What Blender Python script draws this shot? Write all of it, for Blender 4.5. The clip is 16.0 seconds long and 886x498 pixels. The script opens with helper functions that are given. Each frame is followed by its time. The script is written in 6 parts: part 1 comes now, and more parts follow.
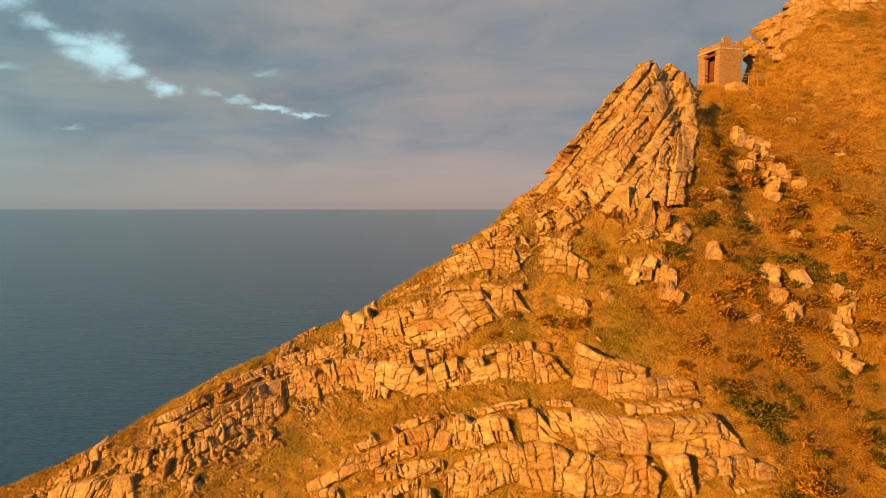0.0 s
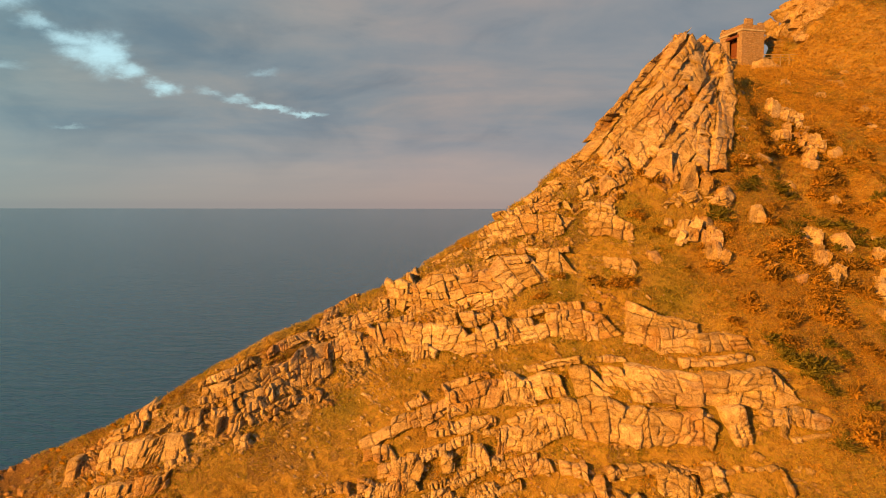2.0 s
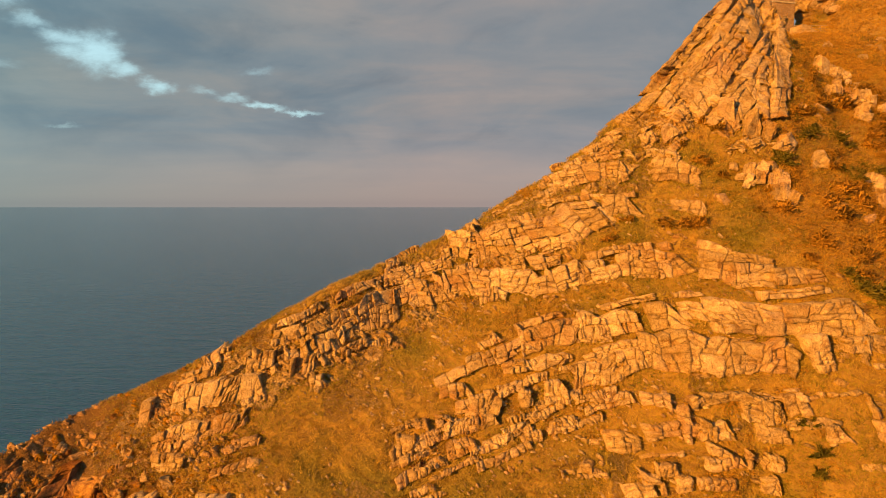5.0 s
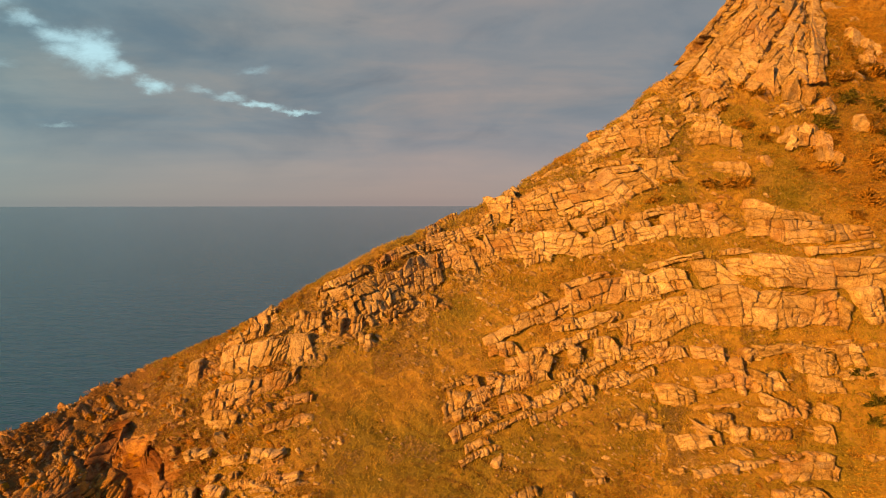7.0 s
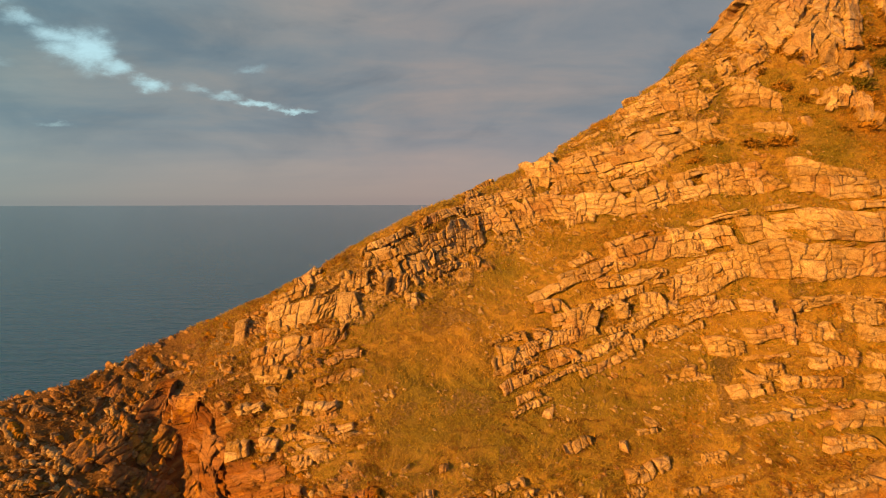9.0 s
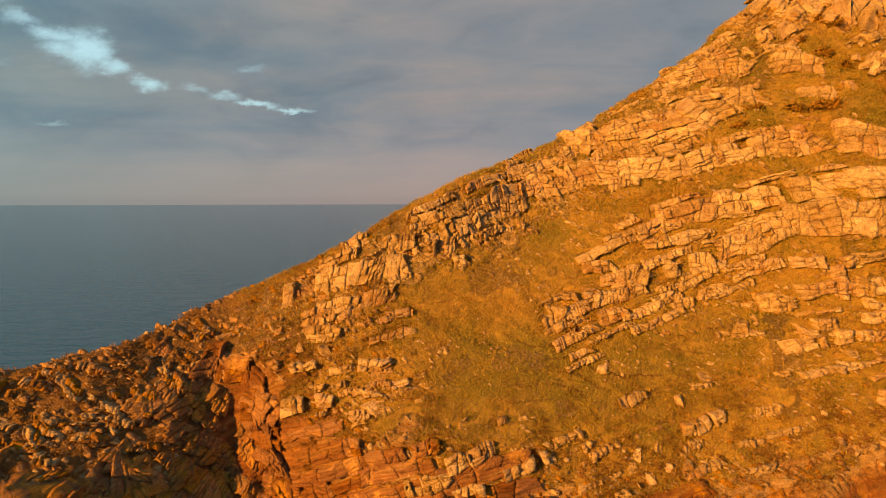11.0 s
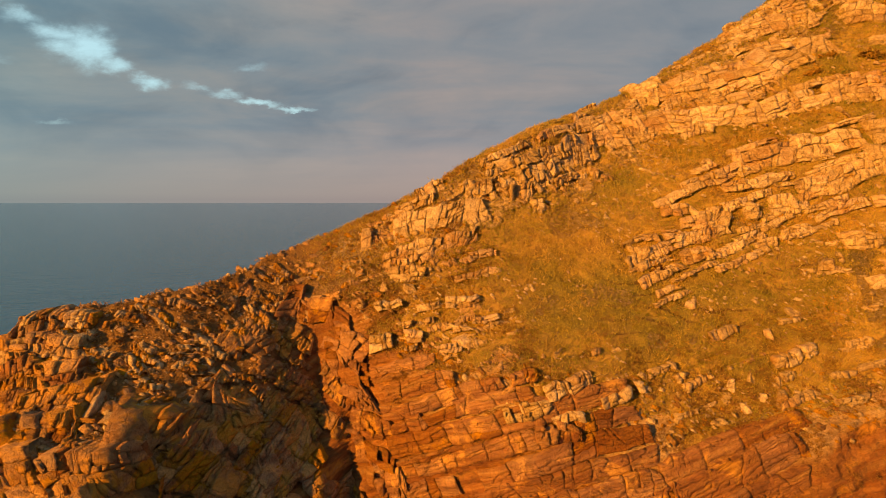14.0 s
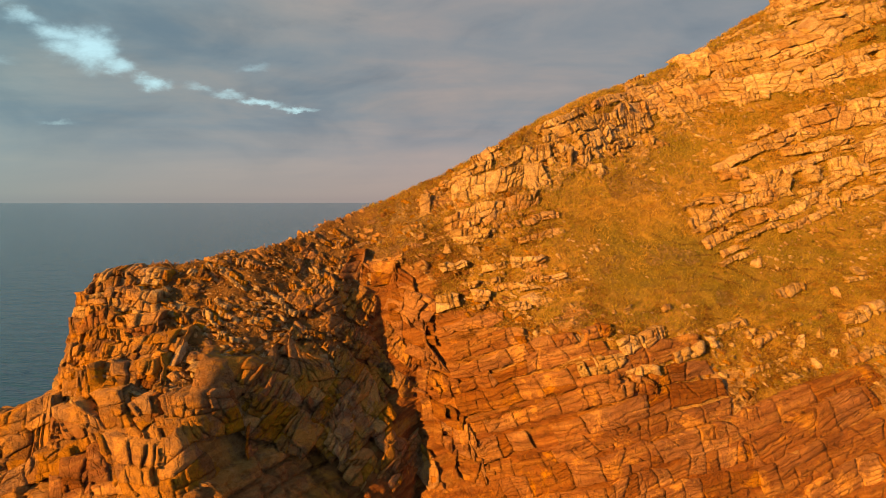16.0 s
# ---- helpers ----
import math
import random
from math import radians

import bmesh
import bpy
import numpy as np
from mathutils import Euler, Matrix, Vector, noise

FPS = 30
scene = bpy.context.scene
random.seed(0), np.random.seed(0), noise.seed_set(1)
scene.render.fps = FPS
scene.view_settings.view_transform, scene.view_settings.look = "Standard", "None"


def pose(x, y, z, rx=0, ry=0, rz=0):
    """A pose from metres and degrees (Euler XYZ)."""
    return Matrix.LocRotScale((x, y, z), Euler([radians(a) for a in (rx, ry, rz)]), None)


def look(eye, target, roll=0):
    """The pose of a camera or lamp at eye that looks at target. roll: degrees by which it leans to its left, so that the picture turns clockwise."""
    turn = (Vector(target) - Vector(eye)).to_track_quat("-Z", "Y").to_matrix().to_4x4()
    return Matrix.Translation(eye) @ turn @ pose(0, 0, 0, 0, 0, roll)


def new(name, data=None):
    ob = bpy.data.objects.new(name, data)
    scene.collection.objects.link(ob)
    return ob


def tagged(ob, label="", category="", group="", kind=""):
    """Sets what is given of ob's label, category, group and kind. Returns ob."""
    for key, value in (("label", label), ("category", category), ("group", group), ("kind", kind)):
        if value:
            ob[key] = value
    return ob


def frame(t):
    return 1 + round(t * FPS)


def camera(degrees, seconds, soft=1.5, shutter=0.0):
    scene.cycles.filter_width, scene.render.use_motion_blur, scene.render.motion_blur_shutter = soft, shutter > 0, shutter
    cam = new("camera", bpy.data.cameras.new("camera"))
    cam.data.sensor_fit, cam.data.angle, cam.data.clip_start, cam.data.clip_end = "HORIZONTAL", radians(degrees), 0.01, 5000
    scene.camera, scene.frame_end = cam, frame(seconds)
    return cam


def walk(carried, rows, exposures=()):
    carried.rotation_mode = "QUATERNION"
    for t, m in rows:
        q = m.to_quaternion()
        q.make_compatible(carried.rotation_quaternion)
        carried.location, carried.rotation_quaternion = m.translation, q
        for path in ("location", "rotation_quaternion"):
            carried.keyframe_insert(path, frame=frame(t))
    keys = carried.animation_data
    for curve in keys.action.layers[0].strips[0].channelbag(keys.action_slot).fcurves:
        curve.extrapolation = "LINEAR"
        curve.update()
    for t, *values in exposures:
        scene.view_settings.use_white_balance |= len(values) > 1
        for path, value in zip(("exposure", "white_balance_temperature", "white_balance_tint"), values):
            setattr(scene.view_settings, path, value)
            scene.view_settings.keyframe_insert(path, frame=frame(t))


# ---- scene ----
# ---- camera: a drone that slides left and down along the slope ----
cam = camera(73.0, 16.0, 0.4)
ROWS = [  # seconds, place, pitch, roll, yaw
    (0, 0.00, 0.00, 42.00, -4.26, 0.00, 0.00),
    (0.5, -0.66, -0.11, 41.50, -4.26, -0.02, -0.01),
    (1, -1.32, -0.22, 40.99, -4.27, -0.02, -0.02),
    (1.5, -1.96, -0.33, 40.49, -4.29, -0.02, -0.06),
    (2, -2.62, -0.43, 40.00, -4.31, -0.04, -0.10),
    (2.5, -3.30, -0.51, 39.50, -4.32, -0.04, -0.17),
    (3, -3.98, -0.58, 38.99, -4.35, -0.04, -0.24),
    (3.5, -4.62, -0.66, 38.50, -4.36, -0.03, -0.30),
    (4, -5.29, -0.75, 38.00, -4.37, -0.02, -0.37),
    (6.5, -8.62, -1.20, 35.53, -4.47, 0.05, -0.74),
    (7, -9.27, -1.30, 35.02, -4.49, 0.07, -0.79),
    (7.5, -9.90, -1.40, 34.51, -4.52, 0.09, -0.85),
    (8, -10.52, -1.49, 33.98, -4.54, 0.12, -0.94),
    (8.5, -11.17, -1.57, 33.45, -4.57, 0.13, -1.00),
    (9, -11.81, -1.65, 32.93, -4.59, 0.13, -1.05),
    (11.5, -15.06, -2.02, 30.51, -4.64, 0.14, -1.17),
    (12, -15.73, -2.08, 30.03, -4.65, 0.11, -1.18),
    (12.5, -16.41, -2.13, 29.54, -4.69, 0.07, -1.18),
    (13, -17.09, -2.20, 29.05, -4.71, 0.04, -1.14),
    (13.5, -17.80, -2.26, 28.56, -4.73, 0.03, -1.10),
    (14, -18.53, -2.33, 28.08, -4.72, 0.02, -1.06),
    (14.5, -19.27, -2.40, 27.59, -4.72, 0.01, -1.00),
    (15, -20.01, -2.50, 27.12, -4.73, 0.02, -0.95),
    (15.5, -20.81, -2.59, 26.66, -4.72, 0.04, -0.91),
    (16, -21.60, -2.68, 26.21, -4.72, 0.07, -0.86),
]
walk(cam, [(t, pose(x, y, z, 90 + pitch, roll, yaw)) for t, x, y, z, pitch, roll, yaw in ROWS], exposures=[(0.0, 1.30), (4.0, 1.24), (8.0, 1.17), (13.0, 1.17), (16.0, 1.31)])

# ---- helpers for shader nodes ----
def ramp(nt, fac, stops):
    nd = nt.nodes.new("ShaderNodeValToRGB")
    els = nd.color_ramp.elements
    while len(els) < len(stops):
        els.new(0.5)
    for e, (p, c) in zip(els, stops):
        e.position, e.color = p, (*c, 1) if len(c) == 3 else c
    nt.links.new(fac, nd.inputs[0])
    return nd.outputs[0]


def grey(a, b):
    return [(a, (0, 0, 0)), (b, (1, 1, 1))]


def mix(nt, fac, a, b, mode="MIX"):
    nd = nt.nodes.new("ShaderNodeMix")
    nd.data_type, nd.blend_type = "RGBA", mode
    for socket, value in ((nd.inputs[0], fac), (nd.inputs[6], a), (nd.inputs[7], b)):
        if isinstance(value, (int, float)):
            socket.default_value = value
        elif isinstance(value, tuple):
            socket.default_value = (*value, 1)
        else:
            nt.links.new(value, socket)
    return nd.outputs[2]


def calc(nt, op, a, b=0.0, c=None):
    nd = nt.nodes.new("ShaderNodeMath")
    nd.operation = op
    for socket, value in zip(nd.inputs, (a, b) if c is None else (a, b, c)):
        if isinstance(value, (int, float)):
            socket.default_value = value
        else:
            nt.links.new(value, socket)
    return nd.outputs[0]


def noise_at(nt, vec, scale, detail=6.0, rough=0.6, warp=0.0):
    nd = nt.nodes.new("ShaderNodeTexNoise")
    nd.inputs["Scale"].default_value, nd.inputs["Detail"].default_value = scale, detail
    nd.inputs["Roughness"].default_value, nd.inputs["Distortion"].default_value = rough, warp
    nt.links.new(vec, nd.inputs["Vector"])
    return nd.outputs[0]


def stretched(nt, vec, scale, turn=(0, 0, 0)):
    """The vector turned, by degrees, and then scaled along its new axes."""
    if any(turn):
        turned = nt.nodes.new("ShaderNodeMapping")
        turned.inputs["Rotation"].default_value = [radians(a) for a in turn]
        nt.links.new(vec, turned.inputs["Vector"])
        vec = turned.outputs[0]
    nd = nt.nodes.new("ShaderNodeMapping")
    nd.inputs["Scale"].default_value = scale
    nt.links.new(vec, nd.inputs["Vector"])
    return nd.outputs[0]


def fresh(name, rough=0.9):
    m = bpy.data.materials.new(name)
    m.use_nodes = True
    nt = m.node_tree
    p = nt.nodes["Principled BSDF"]
    p.inputs["Roughness"].default_value = rough
    p.inputs["Specular IOR Level"].default_value = 0.25
    return m, nt, p


def bump(nt, p, height, strength, distance):
    nd = nt.nodes.new("ShaderNodeBump")
    nd.inputs["Strength"].default_value, nd.inputs["Distance"].default_value = strength, distance
    nt.links.new(height, nd.inputs["Height"])
    nt.links.new(nd.outputs[0], p.inputs["Normal"])


def position(nt):
    return nt.nodes.new("ShaderNodeNewGeometry").outputs["Position"]


def attribute(nt, name):
    nd = nt.nodes.new("ShaderNodeAttribute")
    nd.attribute_name = name
    return nd.outputs["Fac"]



# ---- world, sun ----
SUN_ELEVATION, SUN_AZIMUTH = 12.5, 224.0   # degrees; azimuth clockwise from +y


def build_world():
    """Evening sky under a broken deck of cloud, pink along the horizon away from the sun, with clear gaps."""
    world = bpy.data.worlds.new("evening_sky")
    scene.world = world
    world.use_nodes = True
    nt = world.node_tree
    nt.nodes.clear()
    link = nt.links.new
    out = nt.nodes.new("ShaderNodeOutputWorld")
    bg = nt.nodes.new("ShaderNodeBackground")
    link(bg.outputs[0], out.inputs[0])
    sky = nt.nodes.new("ShaderNodeTexSky")
    sky.sky_type, sky.sun_disc = "NISHITA", False
    sky.sun_elevation, sky.sun_rotation = radians(SUN_ELEVATION), radians(SUN_AZIMUTH)
    way = nt.nodes.new("ShaderNodeTexCoord").outputs["Generated"]
    xyz = nt.nodes.new("ShaderNodeSeparateXYZ")
    link(way, xyz.inputs[0])
    x, y, z = xyz.outputs
    deg = 180 / math.pi
    high = calc(nt, "MULTIPLY", calc(nt, "ARCSINE", z), deg)
    bearing = calc(nt, "MULTIPLY", calc(nt, "ARCTAN2", x, y), deg)
    # the deck seen in perspective: drifts flatten towards the horizon
    flat = calc(nt, "DIVIDE", 1.0, calc(nt, "ADD", calc(nt, "MAXIMUM", z, 0.0), 0.09))
    deck = nt.nodes.new("ShaderNodeCombineXYZ")
    link(calc(nt, "MULTIPLY", x, flat), deck.inputs[0])
    link(calc(nt, "MULTIPLY", y, flat), deck.inputs[1])
    billow = noise_at(nt, stretched(nt, deck.outputs[0], (0.6, 0.85, 1)), 0.9, 7, 0.55, 0.3)
    streak = noise_at(nt, stretched(nt, deck.outputs[0], (0.5, 2.0, 1), (0, 0, 10)), 1.3, 6, 0.55, 0.3)
    wisp = calc(nt, "SUBTRACT", noise_at(nt, stretched(nt, way, (1, 1, 2.4), (0, 14, 0)), 11, 10, 0.7, 0.5), 0.5)
    cloud = ramp(nt, billow, [(0.32, (0.150, 0.182, 0.212)), (0.46, (0.188, 0.205, 0.222)), (0.56, (0.232, 0.222, 0.222)), (0.70, (0.282, 0.252, 0.240))])
    cloud = mix(nt, calc(nt, "MULTIPLY", ramp(nt, streak, grey(0.42, 0.75)), 0.10), cloud, (0.150, 0.205, 0.250))
    rise = calc(nt, "DIVIDE", high, 45.0)
    belt = ramp(nt, rise, [(0.0, (0.270, 0.212, 0.195)), (0.012, (0.295, 0.230, 0.205)), (0.07, (0.33, 0.262, 0.235)), (0.14, (0.25, 0.235, 0.245))])
    cloud = mix(nt, ramp(nt, rise, [(0.0, (1, 1, 1)), (0.06, (0.8, 0.8, 0.8)), (0.20, (0, 0, 0))]), cloud, belt)

    # clear rifts: rows of ragged openings, each a bearing, a height, its half widths and how clear it is
    ragged = nt.nodes.new("ShaderNodeTexNoise")
    ragged.inputs["Scale"].default_value, ragged.inputs["Detail"].default_value, ragged.inputs["Roughness"].default_value = 13.0, 8.0, 0.62
    link(stretched(nt, way, (1, 1, 1.7)), ragged.inputs["Vector"])
    shift = nt.nodes.new("ShaderNodeSeparateColor")
    link(ragged.outputs["Color"], shift.inputs[0])
    at_b = calc(nt, "MULTIPLY_ADD", calc(nt, "SUBTRACT", shift.outputs[0], 0.5), 5.0, bearing)
    at_e = calc(nt, "MULTIPLY_ADD", calc(nt, "SUBTRACT", shift.outputs[1], 0.5), 3.0, high)
    rift = None
    for b, e, wide, tall, much in ((-40.0, 17.4, 4.0, 1.7, 0.85), (-36.2, 15.4, 2.6, 1.0, 0.66), (-33.4, 13.8, 2.0, 0.6, 0.62), (-31.2, 13.0, 1.9, 0.85, 0.78), (-29.2, 12.1, 2.2, 1.5, 0.95), (-27.2, 11.3, 1.7, 0.9, 0.82),
                                   (-24.7, 10.1, 1.3, 0.6, 0.75), (-21.2, 9.6, 1.5, 0.42, 0.48), (-18.6, 9.2, 1.9, 0.42, 0.56), (-15.6, 8.8, 2.2, 0.32, 0.72), (-12.8, 8.5, 1.8, 0.24, 0.6), (-31.8, 6.1, 2.0, 0.3, 0.4),
                                   (-16.2, 11.7, 2.2, 0.5, 0.40), (-37.0, 10.6, 3.0, 0.6, 0.5)):
        u, w = calc(nt, "DIVIDE", calc(nt, "SUBTRACT", at_b, b), wide), calc(nt, "DIVIDE", calc(nt, "SUBTRACT", at_e, e), tall)
        r2 = calc(nt, "ADD", calc(nt, "MULTIPLY", u, u), calc(nt, "MULTIPLY", w, w))
        one = calc(nt, "MULTIPLY", calc(nt, "POWER", 2.718, calc(nt, "MULTIPLY", r2, -0.8)), much)
        rift = one if rift is None else calc(nt, "MAXIMUM", rift, one)
    rift = calc(nt, "MULTIPLY_ADD", calc(nt, "MULTIPLY", wisp, 1.1), calc(nt, "POWER", rift, 0.5), rift)
    opening = nt.nodes.new("ShaderNodeMapRange")
    opening.interpolation_type = "SMOOTHSTEP"
    link(rift, opening.inputs[0])
    opening.inputs[1].default_value, opening.inputs[2].default_value = 0.17, 1.0
    rift = opening.outputs[0]
    clear = mix(nt, 0.06, (0.29, 0.455, 0.475), sky.outputs[0])
    lumps = noise_at(nt, stretched(nt, way, (1, 1, 2.6), (0, 6, 0)), 4.6, 9, 0.55, 0.5)
    cloud = mix(nt, ramp(nt, rise, grey(0.02, 0.16)), cloud, mix(nt, 1.0, cloud, ramp(nt, lumps, [(0.34, (0.74, 0.80, 0.86)), (0.50, (0.96, 0.96, 0.97)), (0.66, (1.12, 1.04, 1.0))]), "MULTIPLY"))
    # cooler towards the open sea, warmer towards the land
    side = calc(nt, "MULTIPLY_ADD", calc(nt, "MAXIMUM", calc(nt, "MINIMUM", bearing, 10.0), -45.0), 1 / 55, 45 / 55)
    cloud = mix(nt, 1.0, cloud, ramp(nt, side, [(0.0, (0.64, 1.05, 1.12)), (0.35, (0.84, 1.02, 1.05)), (0.8, (1.0, 1.0, 1.0))]), "MULTIPLY")
    colour = mix(nt, rift, cloud, clear)
    link(colour, bg.inputs[0])
    bg.inputs[1].default_value = 0.58


build_world()
az, el = radians(SUN_AZIMUTH), radians(SUN_ELEVATION)
toward_sun = Vector((math.sin(az) * math.cos(el), math.cos(az) * math.cos(el), math.sin(el)))
sun = new("sun", bpy.data.lights.new("sun", "SUN"))
sun.matrix_world = look(toward_sun * 100, (0, 0, 0))
sun.data.energy, sun.data.angle, sun.data.color = 5.0, radians(0.6), (1.0, 0.402, 0.046)
# ---- materials ----
def rock_colour(nt, vec, warm=0.0):
    """Weathered buff limestone: pale faces, grey crusts, ochre stains, dark specks."""
    big = noise_at(nt, vec, 0.45, 5, 0.6, 0.4)
    mid = noise_at(nt, vec, 2.3, 6, 0.65, 0.3)
    fine = noise_at(nt, vec, 14, 5, 0.7)
    col = ramp(nt, mid, [(0.26, (0.22, 0.13, 0.05)), (0.38, (0.35, 0.24, 0.105)), (0.52, (0.485, 0.355, 0.178)), (0.68, (0.54, 0.415, 0.225)), (0.80, (0.38, 0.295, 0.165))])
    ochre = ramp(nt, big, grey(0.50, 0.66))
    col = mix(nt, calc(nt, "MULTIPLY", ochre, 0.7), col, (0.36, 0.19, 0.075))
    crust = ramp(nt, noise_at(nt, vec, 1.1, 8, 0.7, 0.6), grey(0.58, 0.66))
    col = mix(nt, calc(nt, "MULTIPLY", crust, 0.3), col, (0.27, 0.24, 0.19))
    specks = ramp(nt, fine, grey(0.36, 0.52))
    soil = ramp(nt, noise_at(nt, vec, 1.6, 9, 0.75, 0.3), grey(0.56, 0.62))
    col = mix(nt, calc(nt, "MULTIPLY", soil, 0.75), col, (0.20, 0.10, 0.032))
    return mix(nt, calc(nt, "MULTIPLY_ADD", specks, -0.5, 0.5), col, (0.14, 0.09, 0.04)), mid, fine


def flakes(nt, vec):
    """Heights of a broken surface: plates of several sizes, set along the bedding, each at its own level."""
    warp = nt.nodes.new("ShaderNodeVectorMath")
    warp.operation = "MULTIPLY_ADD"
    wobble = nt.nodes.new("ShaderNodeTexNoise")
    wobble.inputs["Scale"].default_value, wobble.inputs["Detail"].default_value = 1.7, 5
    nt.links.new(vec, wobble.inputs["Vector"])
    nt.links.new(wobble.outputs["Color"], warp.inputs[0])
    warp.inputs[1].default_value = (0.22, 0.22, 0.22)
    nt.links.new(vec, warp.inputs[2])
    total, tint = None, None
    for scale, weight in (((0.9, 0.9, 3.0), 1.0), ((2.8, 2.8, 6.5), 0.6), ((8, 8, 14), 0.3)):
        cell = nt.nodes.new("ShaderNodeTexVoronoi")
        cell.inputs["Scale"].default_value = 1.0
        nt.links.new(stretched(nt, warp.outputs[0], scale, (0, 14, 0)), cell.inputs["Vector"])
        tone = nt.nodes.new("ShaderNodeSeparateColor")
        nt.links.new(cell.outputs["Color"], tone.inputs[0])
        h = calc(nt, "MULTIPLY", tone.outputs[0], weight)
        total = h if total is None else calc(nt, "ADD", total, h)
        t = calc(nt, "MULTIPLY", tone.outputs[1], weight)
        tint = t if tint is None else calc(nt, "ADD", tint, t)
    return total, tint


def by_plate(nt, col, tint, least, most):
    """Each plate of rock a little lighter or darker than the next."""
    shade = nt.nodes.new("ShaderNodeHueSaturation")
    nt.links.new(calc(nt, "MULTIPLY_ADD", tint, (most - least) / 1.9, least), shade.inputs["Value"])
    nt.links.new(col, shade.inputs["Color"])
    return shade.outputs[0]


def red_colour(nt, vec):
    """Iron-stained beds: red-brown, banded along the bedding, with paler flakes and orange lichen."""
    along = stretched(nt, vec, (0.22, 0.22, 2.6), (0, 24, 0))
    band = noise_at(nt, along, 1.0, 6, 0.65, 0.2)
    flake = noise_at(nt, vec, 3.5, 7, 0.7, 0.5)
    col = ramp(nt, band, [(0.30, (0.12, 0.042, 0.012)), (0.45, (0.205, 0.080, 0.021)), (0.58, (0.28, 0.130, 0.034)), (0.72, (0.37, 0.21, 0.066))])
    col = mix(nt, calc(nt, "MULTIPLY", ramp(nt, flake, grey(0.52, 0.70)), 0.55), col, (0.13, 0.075, 0.045))
    return col


def make_rock(name, red=0.0, relief=0.10, lichened=0.55):
    m, nt, p = fresh(name)
    geo = position(nt)
    col, mid, fine = rock_colour(nt, geo)
    if red:
        col = mix(nt, red, col, red_colour(nt, geo))
        lichen = ramp(nt, noise_at(nt, geo, 0.7, 7, 0.65, 0.5), grey(lichened, lichened + 0.08))
        col = mix(nt, calc(nt, "MULTIPLY", lichen, 0.8), col, (0.50, 0.255, 0.028))
    plates, tint = flakes(nt, geo)
    col = by_plate(nt, col, tint, 0.76, 1.22)
    each = nt.nodes.new("ShaderNodeObjectInfo").outputs["Random"]
    shade = nt.nodes.new("ShaderNodeHueSaturation")
    nt.links.new(calc(nt, "MULTIPLY_ADD", each, 0.35, 0.82), shade.inputs["Value"])
    nt.links.new(calc(nt, "MULTIPLY_ADD", each, -0.25, 1.1), shade.inputs["Saturation"])
    nt.links.new(col, shade.inputs["Color"])
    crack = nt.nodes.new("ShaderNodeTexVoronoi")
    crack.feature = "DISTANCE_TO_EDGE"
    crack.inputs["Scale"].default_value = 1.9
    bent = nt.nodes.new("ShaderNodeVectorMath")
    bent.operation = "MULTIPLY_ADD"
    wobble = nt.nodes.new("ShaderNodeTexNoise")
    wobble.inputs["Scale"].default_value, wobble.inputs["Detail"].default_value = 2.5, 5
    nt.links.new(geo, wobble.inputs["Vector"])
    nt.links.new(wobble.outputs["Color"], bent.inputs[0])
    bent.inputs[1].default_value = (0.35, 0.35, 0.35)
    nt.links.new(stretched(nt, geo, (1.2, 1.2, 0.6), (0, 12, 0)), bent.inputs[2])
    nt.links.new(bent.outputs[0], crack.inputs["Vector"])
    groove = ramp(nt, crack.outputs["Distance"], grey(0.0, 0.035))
    # hairline cracks and streaks, darkened in the colour alone, without relief
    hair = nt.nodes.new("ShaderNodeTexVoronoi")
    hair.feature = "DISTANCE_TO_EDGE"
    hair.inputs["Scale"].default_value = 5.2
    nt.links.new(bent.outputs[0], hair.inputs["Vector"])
    dark_lines = calc(nt, "MULTIPLY", ramp(nt, hair.outputs["Distance"], [(0.0, (1, 1, 1)), (0.05, (0, 0, 0))]), ramp(nt, mid, grey(0.40, 0.60)))
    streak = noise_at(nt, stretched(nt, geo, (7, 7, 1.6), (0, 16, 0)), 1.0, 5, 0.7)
    dark_lines = calc(nt, "MAXIMUM", dark_lines, calc(nt, "MULTIPLY", ramp(nt, streak, [(0.30, (1, 1, 1)), (0.42, (0, 0, 0))]), 0.8))
    nt.links.new(mix(nt, calc(nt, "MULTIPLY", dark_lines, 0.5), shade.outputs[0], (0.06, 0.033, 0.012)), p.inputs["Base Color"])
    h = calc(nt, "ADD", calc(nt, "MULTIPLY", mid, 0.9), calc(nt, "MULTIPLY", fine, 0.45))
    h = calc(nt, "MULTIPLY_ADD", plates, 0.9, h)
    bump(nt, p, calc(nt, "MULTIPLY_ADD", groove, 0.25, h), 1.0, relief)
    return m


